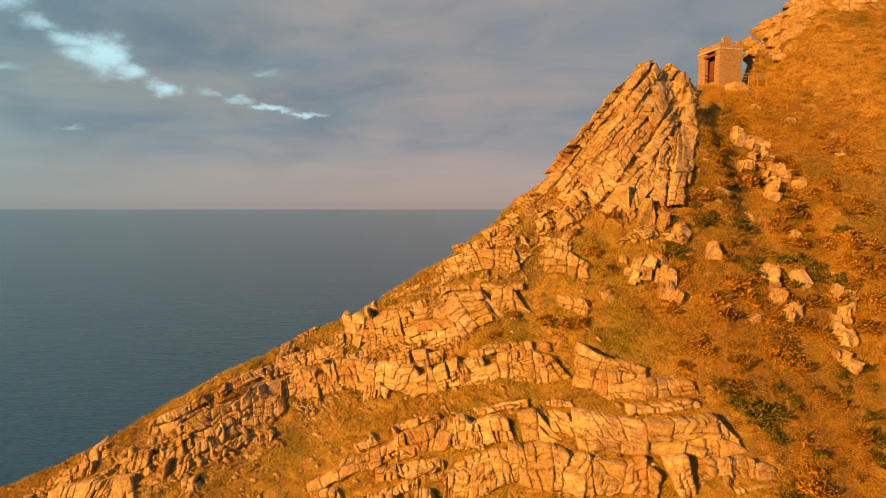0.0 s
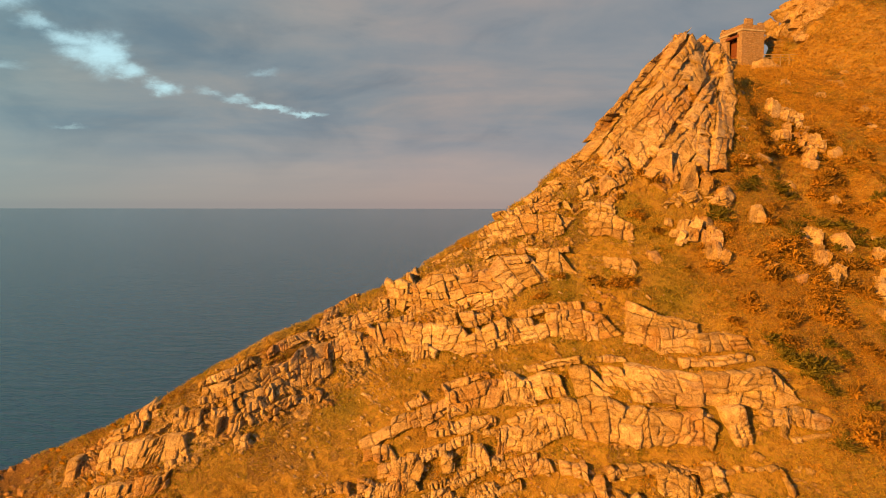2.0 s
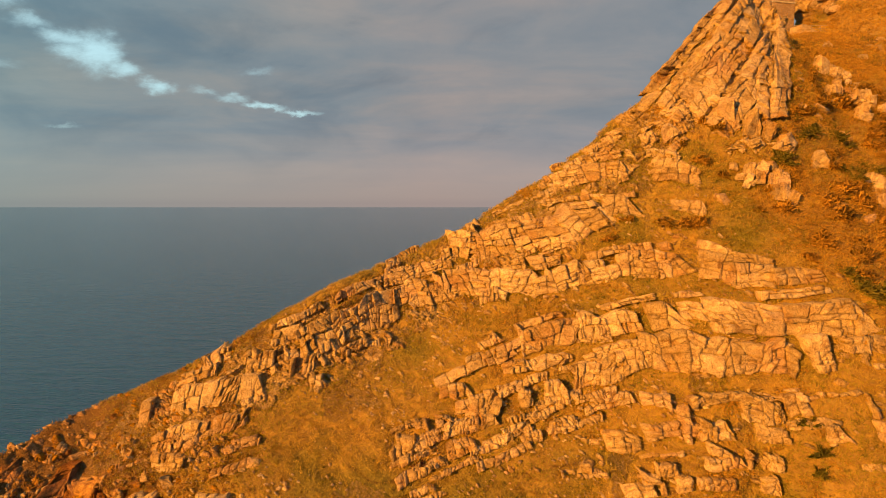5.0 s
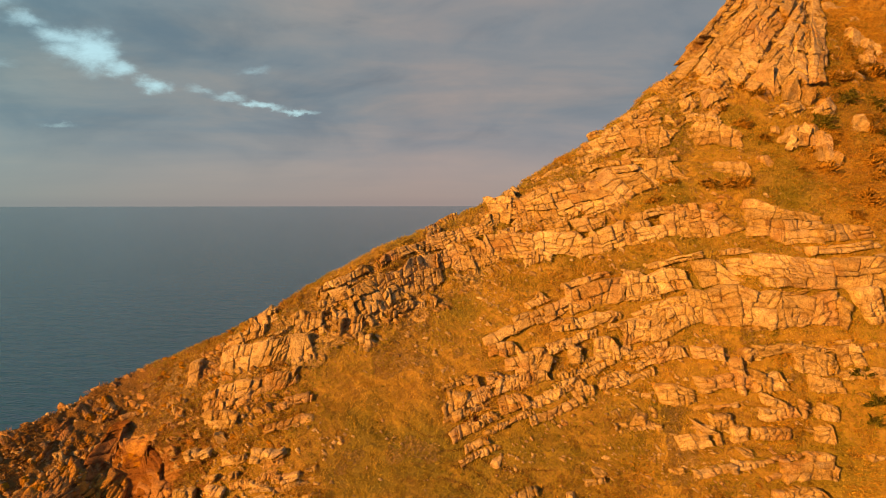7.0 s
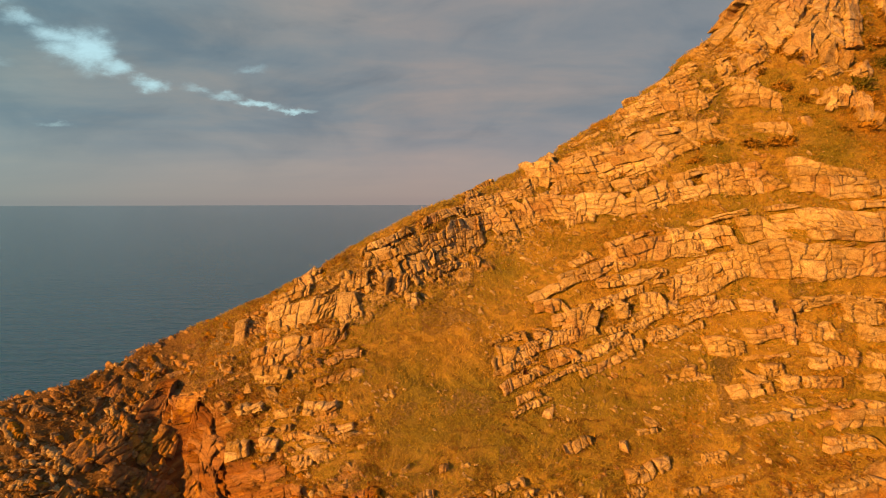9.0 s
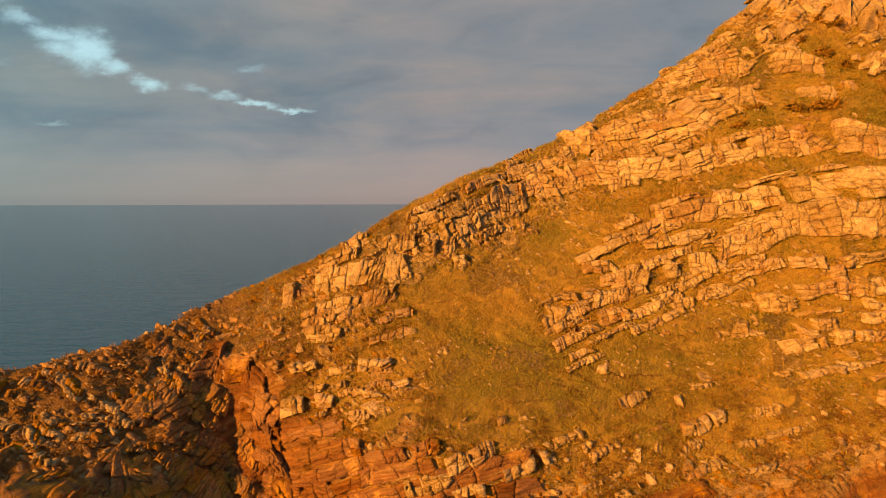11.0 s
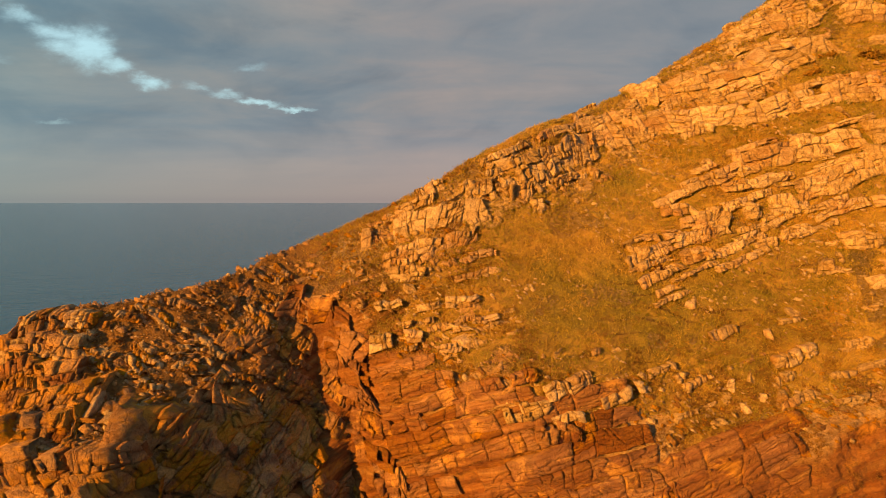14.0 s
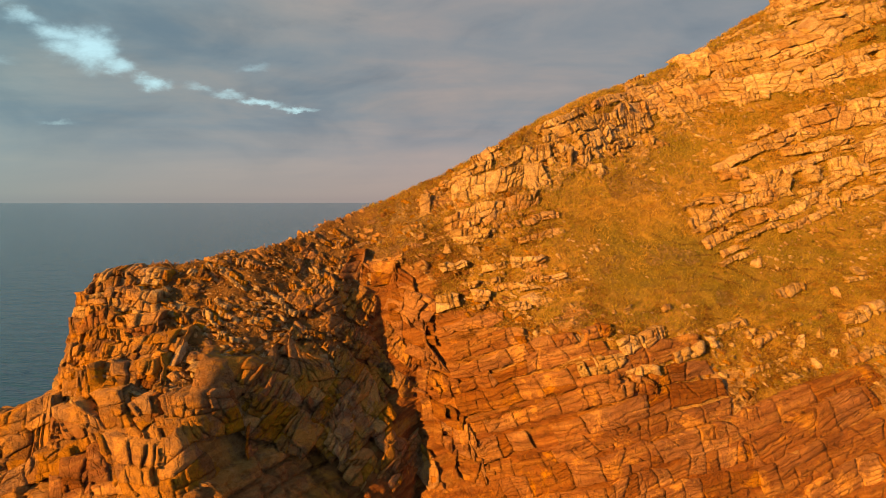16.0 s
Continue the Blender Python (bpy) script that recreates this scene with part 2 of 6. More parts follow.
def make_ground():
    m, nt, p = fresh("headland_ground", 0.95)
    geo = position(nt)
    stone, mid, fine = rock_colour(nt, geo)
    red = red_colour(nt, geo)
    lichen = ramp(nt, calc(nt, "MULTIPLY_ADD", attribute(nt, "lichen"), 0.11, noise_at(nt, geo, 0.55, 7, 0.65, 0.5)), grey(0.575, 0.645))
    red = mix(nt, calc(nt, "MULTIPLY", lichen, 0.7), red, (0.52, 0.25, 0.03))
    stone = mix(nt, attribute(nt, "red"), stone, red)
    plates, tint = flakes(nt, geo)
    stone = by_plate(nt, stone, tint, 0.68, 1.3)
    turf_mid = noise_at(nt, geo, 1.6, 7, 0.7, 0.5)
    turf_fine = noise_at(nt, geo, 9, 6, 0.75)
    turf = ramp(nt, turf_mid, [(0.30, (0.15, 0.095, 0.024)), (0.45, (0.29, 0.185, 0.040)), (0.58, (0.40, 0.265, 0.058)), (0.72, (0.28, 0.235, 0.045))])
    turf = mix(nt, calc(nt, "MULTIPLY", ramp(nt, turf_fine, grey(0.42, 0.60)), 0.55), turf, (0.30, 0.19, 0.07))
    turf = mix(nt, calc(nt, "MULTIPLY", attribute(nt, "green"), 0.6), turf, (0.12, 0.13, 0.022))
    turf = mix(nt, calc(nt, "MULTIPLY", attribute(nt, "heathy"), 0.8), turf, mix(nt, turf_fine, (0.09, 0.045, 0.015), (0.22, 0.115, 0.04)))
    turf = mix(nt, calc(nt, "MULTIPLY", attribute(nt, "soil"), 0.8), turf, (0.09, 0.045, 0.015))
    fac = calc(nt, "ADD", attribute(nt, "rock"), calc(nt, "MULTIPLY_ADD", turf_fine, 0.9, -0.45))
    fac = ramp(nt, fac, grey(0.40, 0.58))
    nt.links.new(mix(nt, fac, turf, stone), p.inputs["Base Color"])
    h = calc(nt, "ADD", calc(nt, "MULTIPLY", mid, 0.9), calc(nt, "MULTIPLY", turf_fine, 0.8))
    h = calc(nt, "MULTIPLY_ADD", calc(nt, "MULTIPLY", plates, fac), 1.1, h)
    bump(nt, p, h, 1.0, 0.18)
    return m


def make_leaf(name, stops, rough=0.8, green=0.0, thin=0.45):
    """Thin leaves that let some of the light through."""
    m, nt, p = fresh(name, rough)
    each = nt.nodes.new("ShaderNodeNewGeometry").outputs["Random Per Island"]
    patch = noise_at(nt, position(nt), 0.5, 4, 0.6, 0.3)
    tuft = noise_at(nt, position(nt), 6.0, 4, 0.7)
    col = ramp(nt, calc(nt, "MULTIPLY_ADD", tuft, 0.75, calc(nt, "MULTIPLY_ADD", patch, 0.9, calc(nt, "MULTIPLY_ADD", each, 0.30, -0.47))), stops)
    if green:
        lush = ramp(nt, noise_at(nt, position(nt), 0.33, 5, 0.65, 0.4), grey(0.42, 0.56))
        col = mix(nt, calc(nt, "MULTIPLY", lush, green), col, mix(nt, each, (0.15, 0.165, 0.020), (0.36, 0.33, 0.042)))
        rust = ramp(nt, noise_at(nt, stretched(nt, position(nt), (0.8, 0.8, 1.6)), 0.9, 6, 0.7, 0.3), grey(0.55, 0.66))
        col = mix(nt, calc(nt, "MULTIPLY", rust, 0.6), col, mix(nt, each, (0.22, 0.10, 0.022), (0.42, 0.22, 0.05)))
    nt.links.new(col, p.inputs["Base Color"])
    through_leaf = nt.nodes.new("ShaderNodeBsdfTranslucent")
    nt.links.new(col, through_leaf.inputs[0])
    both = nt.nodes.new("ShaderNodeMixShader")
    both.inputs[0].default_value = thin
    nt.links.new(p.outputs[0], both.inputs[1])
    nt.links.new(through_leaf.outputs[0], both.inputs[2])
    nt.links.new(both.outputs[0], nt.nodes["Material Output"].inputs[0])
    return m


def make_sea():
    m, nt, p = fresh("sea_water", 0.16)
    p.inputs["Specular IOR Level"].default_value = 0.5
    p.inputs["IOR"].default_value = 1.33
    geo = position(nt)
    tint = noise_at(nt, stretched(nt, geo, (0.006, 0.02, 1)), 1.0, 4, 0.5)
    nt.links.new(mix(nt, tint, (0.014, 0.074, 0.158), (0.024, 0.094, 0.190)), p.inputs["Base Color"])
    swell = noise_at(nt, stretched(nt, geo, (0.10, 0.30, 1), (0, 0, 12)), 1.0, 5, 0.6, 0.4)
    chop = noise_at(nt, stretched(nt, geo, (0.7, 1.3, 1), (0, 0, -8)), 1.0, 4, 0.6, 0.3)
    bump(nt, p, calc(nt, "MULTIPLY_ADD", chop, 0.25, swell), 0.6, 1.2)
    return m


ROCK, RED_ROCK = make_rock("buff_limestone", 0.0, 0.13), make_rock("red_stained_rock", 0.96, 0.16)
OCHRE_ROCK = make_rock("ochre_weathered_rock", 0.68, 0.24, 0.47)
GROUND, SEA = make_ground(), make_sea()
GRASS = make_leaf("dry_grass", [(0.15, (0.20, 0.180, 0.026)), (0.40, (0.38, 0.290, 0.042)), (0.60, (0.56, 0.385, 0.066)), (0.85, (0.66, 0.49, 0.15))], green=0.62)
BRACKEN = make_leaf("autumn_bracken", [(0.18, (0.10, 0.070, 0.014)), (0.38, (0.28, 0.160, 0.022)), (0.58, (0.48, 0.262, 0.034)), (0.74, (0.43, 0.305, 0.046)), (0.90, (0.50, 0.39, 0.085))], thin=0.3)
HEATH = make_leaf("heath_twigs", [(0.15, (0.10, 0.065, 0.020)), (0.40, (0.21, 0.115, 0.032)), (0.62, (0.32, 0.18, 0.045)), (0.85, (0.36, 0.24, 0.07))])
DEAD = make_leaf("dead_twigs", [(0.2, (0.045, 0.018, 0.008)), (0.5, (0.10, 0.035, 0.013)), (0.8, (0.17, 0.06, 0.02))], thin=0.2)
GORSE = make_leaf("green_gorse", [(0.15, (0.075, 0.085, 0.014)), (0.45, (0.170, 0.155, 0.024)), (0.70, (0.27, 0.225, 0.036)), (0.9, (0.38, 0.29, 0.06))], thin=0.35)

# ---- noise for shaping the land ----
def lattice(ix, iy, iz, seed):
    h = (ix * 374761393 + iy * 668265263 + iz * 2147483647 + seed * 1274126177) & 0xFFFFFFFF
    h = ((h ^ (h >> 13)) * 1274126177) & 0xFFFFFFFF
    h = ((h ^ (h >> 16)) * 2246822519) & 0xFFFFFFFF
    return ((h ^ (h >> 15)) & 0xFFFFFF) / 0xFFFFFF


def value_noise(p, seed=0):
    """Smooth noise in -1..1 at points p (n, 3)."""
    i = np.floor(p).astype(np.int64)
    f = p - i
    f = f * f * (3 - 2 * f)
    total = 0
    for dx in (0, 1):
        for dy in (0, 1):
            for dz in (0, 1):
                w = (f[:, 0] if dx else 1 - f[:, 0]) * (f[:, 1] if dy else 1 - f[:, 1]) * (f[:, 2] if dz else 1 - f[:, 2])
                total = total + w * lattice(i[:, 0] + dx, i[:, 1] + dy, i[:, 2] + dz, seed)
    return 2 * total - 1


def fbm(p, size, octaves=4, seed=0, gain=0.5):
    total, amp, q = 0, 1.0, np.asarray(p, float) / size
    for k in range(octaves):
        total = total + amp * value_noise(q + 17.3 * k, seed + k)
        q, amp = q * 2.03, amp * gain
    return total


def step(a, b, x):
    t = np.clip((x - a) / (b - a), 0, 1)
    return t * t * (3 - 2 * t)


# ---- the headland: cross sections of the spine, lofted from the seaward end inland ----
SECTIONS = []


def section(x, *yz):
    """A cut across the spine at x: crest, three breaks of slope, and the foot, each as (y, z)."""
    SECTIONS.append((x, yz))


section(-52, (24, -5), (21, -5), (18.5, -5), (16.5, -5), (14.5, -6))
section(-45, (24, 4), (21.5, 12), (20, 15.8), (17.5, 13.5), (14.5, -3))
section(-40, (24, 14), (21.8, 17.2), (20, 17.5), (17.2, 15.9), (14.5, 0))
section(-37.7, (24, 19.4), (21.7, 17.9), (20, 18), (17.1, 16.2), (15, 2))
section(-37.25, (24, 22.5), (21.9, 18.1), (20, 17.9), (17.1, 16.2), (15, 3))
section(-36.5, (24.2, 23.1), (21.7, 20.0), (20.3, 18.0), (17.1, 16.1), (15, 4))
section(-35.7, (24.4, 23.4), (21.5, 20.6), (19.6, 18.5), (17.2, 16), (15, 4))
section(-34, (25.3, 23.5), (21.6, 20.9), (18.8, 19.3), (17, 16.2), (15, 4.8))
section(-30.4, (27.8, 24.1), (22.4, 20.8), (18.8, 19.2), (16.6, 16.7), (14.5, 3.8))
section(-28.7, (29.8, 24.6), (23.8, 20.95), (20.5, 18.5), (18.3, 15.3), (16.2, 3.7))
section(-27.6, (31.4, 25.2), (24.8, 21.1), (21.9, 18.2), (19.7, 14.9), (17.6, 3.2))
section(-26.5, (32.4, 25.7), (26.1, 21.6), (23.1, 18.0), (20.9, 14.5), (18.9, 2.7))
section(-25.4, (32.8, 26.15), (28.4, 22.5), (24.7, 18.3), (22.0, 15), (19.7, 2.7))
section(-24.2, (32.7, 26.5), (28.4, 23), (26.9, 18.6), (22.9, 15), (20.4, 2.7))
section(-23.2, (32.5, 27.05), (27.9, 23.2), (26.8, 19.4), (23.8, 14.8), (20.9, 2.7))
section(-22.4, (32.4, 27.45), (27.7, 23.5), (26.2, 20.3), (25.6, 14.8), (21.6, 2.7))
section(-21.4, (32.3, 27.9), (27.8, 23.8), (25.7, 21), (25, 15.1), (21.5, 2.7))
section(-18.5, (31.9, 29.45), (27.5, 24.9), (24, 20.1), (23.3, 15.1), (20.5, 2.7))
section(-14, (33, 32.15), (27.3, 24.9), (22.3, 20.4), (20.8, 15.7), (18, 2.7))
section(-7, (36.9, 35.0), (30.2, 28.7), (24.2, 22.2), (21.2, 16.7), (18, 2.7))
section(0, (37, 38.95), (31.5, 34.1), (25.7, 25.1), (22, 18.6), (18.5, 2.7))
section(3, (37.2, 41.2), (31.7, 35.7), (25.9, 28.0), (23, 22), (18.7, 4))
section(5, (37.3, 43.1), (31.9, 36.7), (26.1, 30), (23.7, 24.3), (18.9, 4.8))
section(7, (37.5, 44.6), (32, 37.8), (26.3, 31.9), (24.3, 26.6), (19, 5.7))
section(9, (38.3, 46.5), (32.2, 38.4), (26.2, 32.1), (23.7, 26.6), (18.8, 6.2))
section(11, (39.2, 49.1), (32.5, 39.0), (26, 32.2), (23, 26.6), (18.5, 6.7))
section(14, (41.6, 52.5), (33, 39.5), (25.5, 31.6), (22.5, 26.6), (18, 7.7))
section(15.2, (42, 51.6), (33.3, 39.5), (26.2, 31.8), (22.7, 26.8), (18, 7.7))
section(16.1, (42.2, 52.1), (33.4, 39.5), (26.6, 31.9), (22.8, 26.9), (18, 7.7))
section(16.8, (42.4, 51.2), (33.6, 39.4), (27, 32.1), (23, 27.1), (18, 7.7))
section(17.8, (43.0, 49.1), (34.4, 39.3), (27.6, 32.3), (23.2, 27.2), (18, 8.0))
section(21, (46.6, 50.2), (36.6, 41), (29.8, 33.6), (24, 27.6), (18, 8.7))
section(25, (60, 53.6), (50, 51), (38, 42.2), (26, 29.5), (18.7, 9.4))
section(29, (65, 54.4), (53, 51.8), (40.5, 43.4), (27.5, 30), (19.3, 10))
section(33.2, (67.5, 55.2), (55, 52.4), (42.5, 43.6), (29, 30), (20, 10.7))
section(34.6, (67, 59.6), (55, 53), (43, 43.6), (30, 30.4), (20.4, 11.2))
section(37, (66, 63.4), (55, 54.5), (43.5, 44), (31, 31), (21, 11.7))
section(50, (75, 73.8), (60, 59.0), (48, 46.2), (36, 34.4), (24, 13.6))
section(80, (90, 88.5), (72, 70.8), (56, 53.1), (42, 39.3), (28, 17.5))


def spread(fine, coarse, stops):
    """Places along an axis: fine steps between the inner stops, coarse outside them."""
    a, b, c, d = stops
    return np.concatenate([np.arange(a, b, coarse), np.arange(b, c, fine), np.arange(c, d + coarse, coarse)])


def smooth_in_x(xs, nodes, values):
    """Cubic through the nodes, with tangents limited so that it does not overshoot."""
    nodes, values = np.array(nodes, float), np.array(values, float)
    h = np.diff(nodes)
    slope = np.diff(values) / h
    m = np.zeros(len(nodes))
    m[1:-1] = np.where(slope[1:] * slope[:-1] > 0, 2 * slope[1:] * slope[:-1] / (slope[1:] + slope[:-1] + 1e-12), 0)
    m[0], m[-1] = slope[0], slope[-1]
    k = np.clip(np.searchsorted(nodes, xs) - 1, 0, len(h) - 1)
    t = (xs - nodes[k]) / h[k]
    return ((2 * t**3 - 3 * t**2 + 1) * values[k] + (t**3 - 2 * t**2 + t) * h[k] * m[k]
            + (3 * t**2 - 2 * t**3) * values[k + 1] + (t**3 - t**2) * h[k] * m[k + 1])


# rows across the spine: behind (two points), crest, three breaks, foot, sea bed
ROW_STEPS = (14, 30, 165, 165, 120, 70, 5)
V = np.concatenate([k + np.arange(n) / n for k, n in enumerate(ROW_STEPS)] + [[len(ROW_STEPS)]])


def loft(xs):
    """The bare land at the columns xs: an array (rows, columns, 3)."""
    nodes = [s[0] for s in SECTIONS]
    curves = []
    for k in range(5):
        curves.append([smooth_in_x(xs, nodes, [s[1][k][c] for s in SECTIONS]) for c in (0, 1)])
    cy, cz = curves[0]
    behind = [[cy + 45, cz - 75], [cy + 5, cz - 3.5]]
    sea_bed = [[curves[4][0] - 6, np.minimum(curves[4][1] - 12, -4)]]
    lines = np.array(behind + curves + sea_bed)           # (8, 2, n)
    k = np.clip(V.astype(int), 0, len(lines) - 2)
    t = (V - k)[:, None, None]
    yz = lines[k] * (1 - t) + lines[k + 1] * t
    for width in (12, 12):                                  # round the breaks
        pad = np.concatenate([np.repeat(yz[:1], width, 0), yz, np.repeat(yz[-1:], width, 0)])
        c = np.cumsum(pad, 0)
        yz = (c[2 * width:] - c[:-2 * width]) / (2 * width)
        yz = yz[:len(V)]
    out = np.empty((len(V), len(xs), 3))
    out[..., 0], out[..., 1], out[..., 2] = xs[None, :], yz[:, 0], yz[:, 1]
    return out

# ---- beds of rock that crop out of the slope: lower edge as (x, z), thickness, usual length of a block ----
BEDS = []


def bed(label, line, thick, length=0.8, seed=0, gaps=0.08, lean=0.0, split=0.45, rough=0.75, rock=0, out=0.30, name="rock_ledge", steep=0.5):
    """rock: 0 buff, 1 red, 2 ochre, 3 buff and ochre; lean: how far the joints lean from square to the bed, in degrees; split: how many blocks are cracked across."""
    BEDS.append((label, line, thick, length, seed, gaps, lean, split, rough, rock, out, name, steep))


PALE = "pale buff limestone bed broken into square blocks above dry turf"
UPPER = "jointed limestone bed high on the ridge among rusty growth"
THIN = "thin pale limestone bed cropping out of brown turf"
SQUARE = "two tall square limestone blocks standing out of the slope"
BULGE = "thick bulging limestone bluff with crooked upright cracks"
ROW = "row of small upright limestone blocks in the turf"
LONG = "long limestone bed of upright jointed blocks in the turf"
BROAD = "broad cracked limestone face with a deep split"
ARCH = "thick pale limestone bed, arched, with upright joints"
ARCH2 = "stepped limestone beds with rusty stains and crumbling edges"
SLANT = "slanting pale limestone bed rising inland across the grass"
LOW = "low broken limestone bed half buried in grass"
RIDGE = "tilted upright limestone blocks stepping down the ridge"
WEATHERED = "grey weathered limestone bed on the low end of the ridge"
FLAT = "flat pale limestone slabs lying in the grass"
LIP = "pale broken slabs on the lip of the red cliff"
REDBED = "red-brown bed of jointed rock in the sea cliff"
GULLY = "fractured red rock on the steep wall of the gully"
ENDWALL = "bedded ochre blocks at the seaward end of the head"
HEADFRONT = "ochre lichened rock with leaning joints on the head"
HEADMID = "leaning ochre slabs on the shaded flank of the head"
JOINTED = "pale jointed slabs dipping into the gully"
RUBBLE = "leaning rows of small slabs over the top of the head"
CHIPS = "pale broken slabs scattered along the lip of the cliff"
FLANK = "dark jointed slabs on the shaded flank of the head"
SKYLINE = "pale limestone bed on the skyline above the hut"
SADDLE = "small brown slabs cropping out of the saddle above the gully"
SCREE = "broken limestone slabs leaning on the slope below the crag"
CRAG = "leaning weathered limestone slab of the pointed crag"
BUTTRESS = "steep bare limestone buttress beside the crag"
bed(UPPER, [(0.3, 37.7), (1.6, 38.1), (3.2, 38.3), (4.7, 38.3), (6.1, 38.3), (7.8, 38.0)], 1.17, 0.75, seed=1)
bed(UPPER, [(0.6, 38.9), (2.3, 39.4), (4.1, 39.7), (5.8, 39.7), (7.1, 39.5)], 0.54, 0.5, gaps=0.2, seed=2)
bed(THIN, [(-0.7, 36.8), (0.6, 37.0), (2.2, 37.2), (3.6, 37.3), (5.4, 37.5)], 0.32, 0.5, gaps=0.15, seed=3)
bed(SQUARE, [(2.5, 36.3), (3.7, 36.3), (4.9, 36.3)], 1.11, 1.2, gaps=0, seed=4)
bed(UPPER, [(5.3, 36.7), (6.4, 36.7), (7.3, 36.2)], 0.73, 0.8, seed=5)
bed(BULGE, [(-5.7, 33.8), (-3.9, 33.8), (-2.6, 34.0), (-1.2, 34.3), (0.5, 34.7), (2.1, 35.3), (2.9, 35.7)], 1.98, 1.2, gaps=0.02, split=0.75, rough=1.5, seed=6)
bed(ROW, [(-2.8, 33.1), (-1.6, 33.4), (0.1, 33.7)], 0.75, 0.7, gaps=0.05, seed=7)
bed(LONG, [(-8.1, 31.1), (-6.1, 31.6), (-4.5, 32.0), (-3.0, 32.2), (-1.4, 32.0)], 1.45, 0.8, gaps=0.03, seed=8)
bed(LONG, [(-1.4, 32.1), (-0.1, 32.3), (1.3, 32.8), (2.7, 33.2), (4.0, 33.2), (5.2, 33.3), (6.2, 33.7)], 1.32, 0.55, gaps=0.04, seed=9)
bed(THIN, [(1.4, 34.0), (2.6, 34.3), (4.0, 34.5), (5.5, 34.6)], 0.43, 0.5, gaps=0.2, seed=10)
bed(BROAD, [(6.2, 33.3), (6.9, 33.2), (7.7, 32.9), (9.3, 33.0)], 2.19, 1.3, gaps=0, split=0.8, seed=11)
bed(LONG, [(9.3, 33.1), (10.4, 33.2), (11.7, 33.4)], 0.85, 1.0, gaps=0, seed=12)
bed(THIN, [(1.1, 31.4), (2.3, 31.7), (3.5, 32.1), (4.1, 32.3)], 0.30, 0.7, seed=13)
bed(THIN, [(5.0, 32.4), (6.1, 32.6)], 0.26, 0.8, seed=14)
bed(THIN, [(8.4, 32.5), (10.0, 32.7), (12.0, 32.9)], 0.36, 0.9, gaps=0.2, seed=15)
bed(ARCH, [(-5.1, 28.4), (-3.2, 29.1), (-1.6, 29.7)], 0.65, 1.6, gaps=0, seed=16)
bed(ARCH, [(-2.3, 29.3), (-0.9, 29.8), (0.3, 30.1)], 1.47, 0.7, gaps=0, lean=-12, seed=17)
bed(ARCH, [(0.5, 30.0), (1.3, 30.2), (2.3, 30.5), (3.4, 30.8)], 1.34, 0.75, gaps=0.03, lean=-8, seed=18)
bed(ARCH, [(3.8, 30.8), (5.0, 31.1)], 1.43, 1.3, gaps=0, seed=19)
bed(ARCH, [(5.0, 31.5), (6.3, 31.7)], 0.74, 1.0, gaps=0, seed=20)
bed(ARCH, [(6.1, 31.1), (8.1, 31.0), (9.3, 30.9), (11.6, 31.1), (13.3, 31.4)], 1.47, 1.5, gaps=0.02, seed=21)
bed(ARCH2, [(0.7, 29.2), (1.7, 29.6), (2.5, 29.9), (3.4, 30.2)], 0.49, 0.8, seed=22)
bed(ARCH2, [(3.2, 29.2), (4.4, 29.3), (5.5, 29.5), (6.9, 29.4), (7.9, 29.4), (9.1, 29.5)], 1.65, 0.9, gaps=0.03, split=0.8, seed=23)
bed(ARCH2, [(10.1, 29.6), (11.2, 29.9), (12.3, 30.0)], 1.63, 0.9, gaps=0.05, split=0.7, seed=24)
bed(ARCH2, [(11.4, 30.5), (12.8, 30.5), (14.1, 30.4)], 0.73, 0.9, seed=25)
bed(SLANT, [(-3.3, 28.5), (-1.8, 28.7), (0.1, 29.2)], 0.53, 0.6, seed=26)
bed(SLANT, [(0.0, 27.9), (1.3, 28.3), (2.7, 29.0), (3.3, 29.2)], 1.08, 0.6, gaps=0.06, lean=-15, seed=27)
bed(SLANT, [(-5.1, 26.5), (-3.6, 26.8), (-1.9, 27.1), (-0.3, 27.5)], 0.98, 0.65, gaps=0.12, lean=-18, seed=28)
bed(SLANT, [(-4.5, 29.4), (-3.1, 30.0)], 0.48, 1.0, gaps=0, seed=29)
bed(SLANT, [(-2.6, 30.4), (-1.1, 30.9), (-0.1, 31.2)], 0.33, 0.8, seed=30)
bed(ROW, [(-4.5, 31.4), (-3.6, 31.7), (-2.9, 31.8)], 0.68, 0.35, gaps=0.25, lean=-20, seed=31)
bed(SLANT, [(-6.7, 27.6), (-4.9, 28.3)], 0.48, 1.4, gaps=0, seed=32)
bed(SLANT, [(-6.6, 27.2), (-5.0, 27.4)], 0.65, 0.7, seed=33)
bed(SLANT, [(-5.8, 26.6), (-4.6, 26.9), (-3.2, 27.3), (-2.1, 27.5)], 0.59, 1.0, gaps=0.05, seed=34)
bed(LOW, [(-7.8, 26.0), (-6.6, 26.1), (-5.7, 26.3)], 0.40, 0.6, seed=35)
bed(SLANT, [(-6.4, 25.7), (-5.0, 26.0), (-3.6, 26.4)], 0.63, 0.5, gaps=0.1, lean=-15, seed=36)
bed(LOW, [(-9.0, 25.0), (-7.8, 25.2)], 0.79, 0.5, gaps=0.1, lean=-15, seed=37)
bed(LOW, [(-6.2, 24.9), (-4.7, 25.4)], 0.62, 0.5, gaps=0.15, seed=38)
bed(LOW, [(-4.8, 24.6), (-3.4, 25.0), (-2.2, 25.6)], 0.34, 0.7, gaps=0.15, seed=39)
bed(LOW, [(-1.4, 26.1), (-0.1, 26.4)], 0.23, 0.5, gaps=0.2, seed=40)
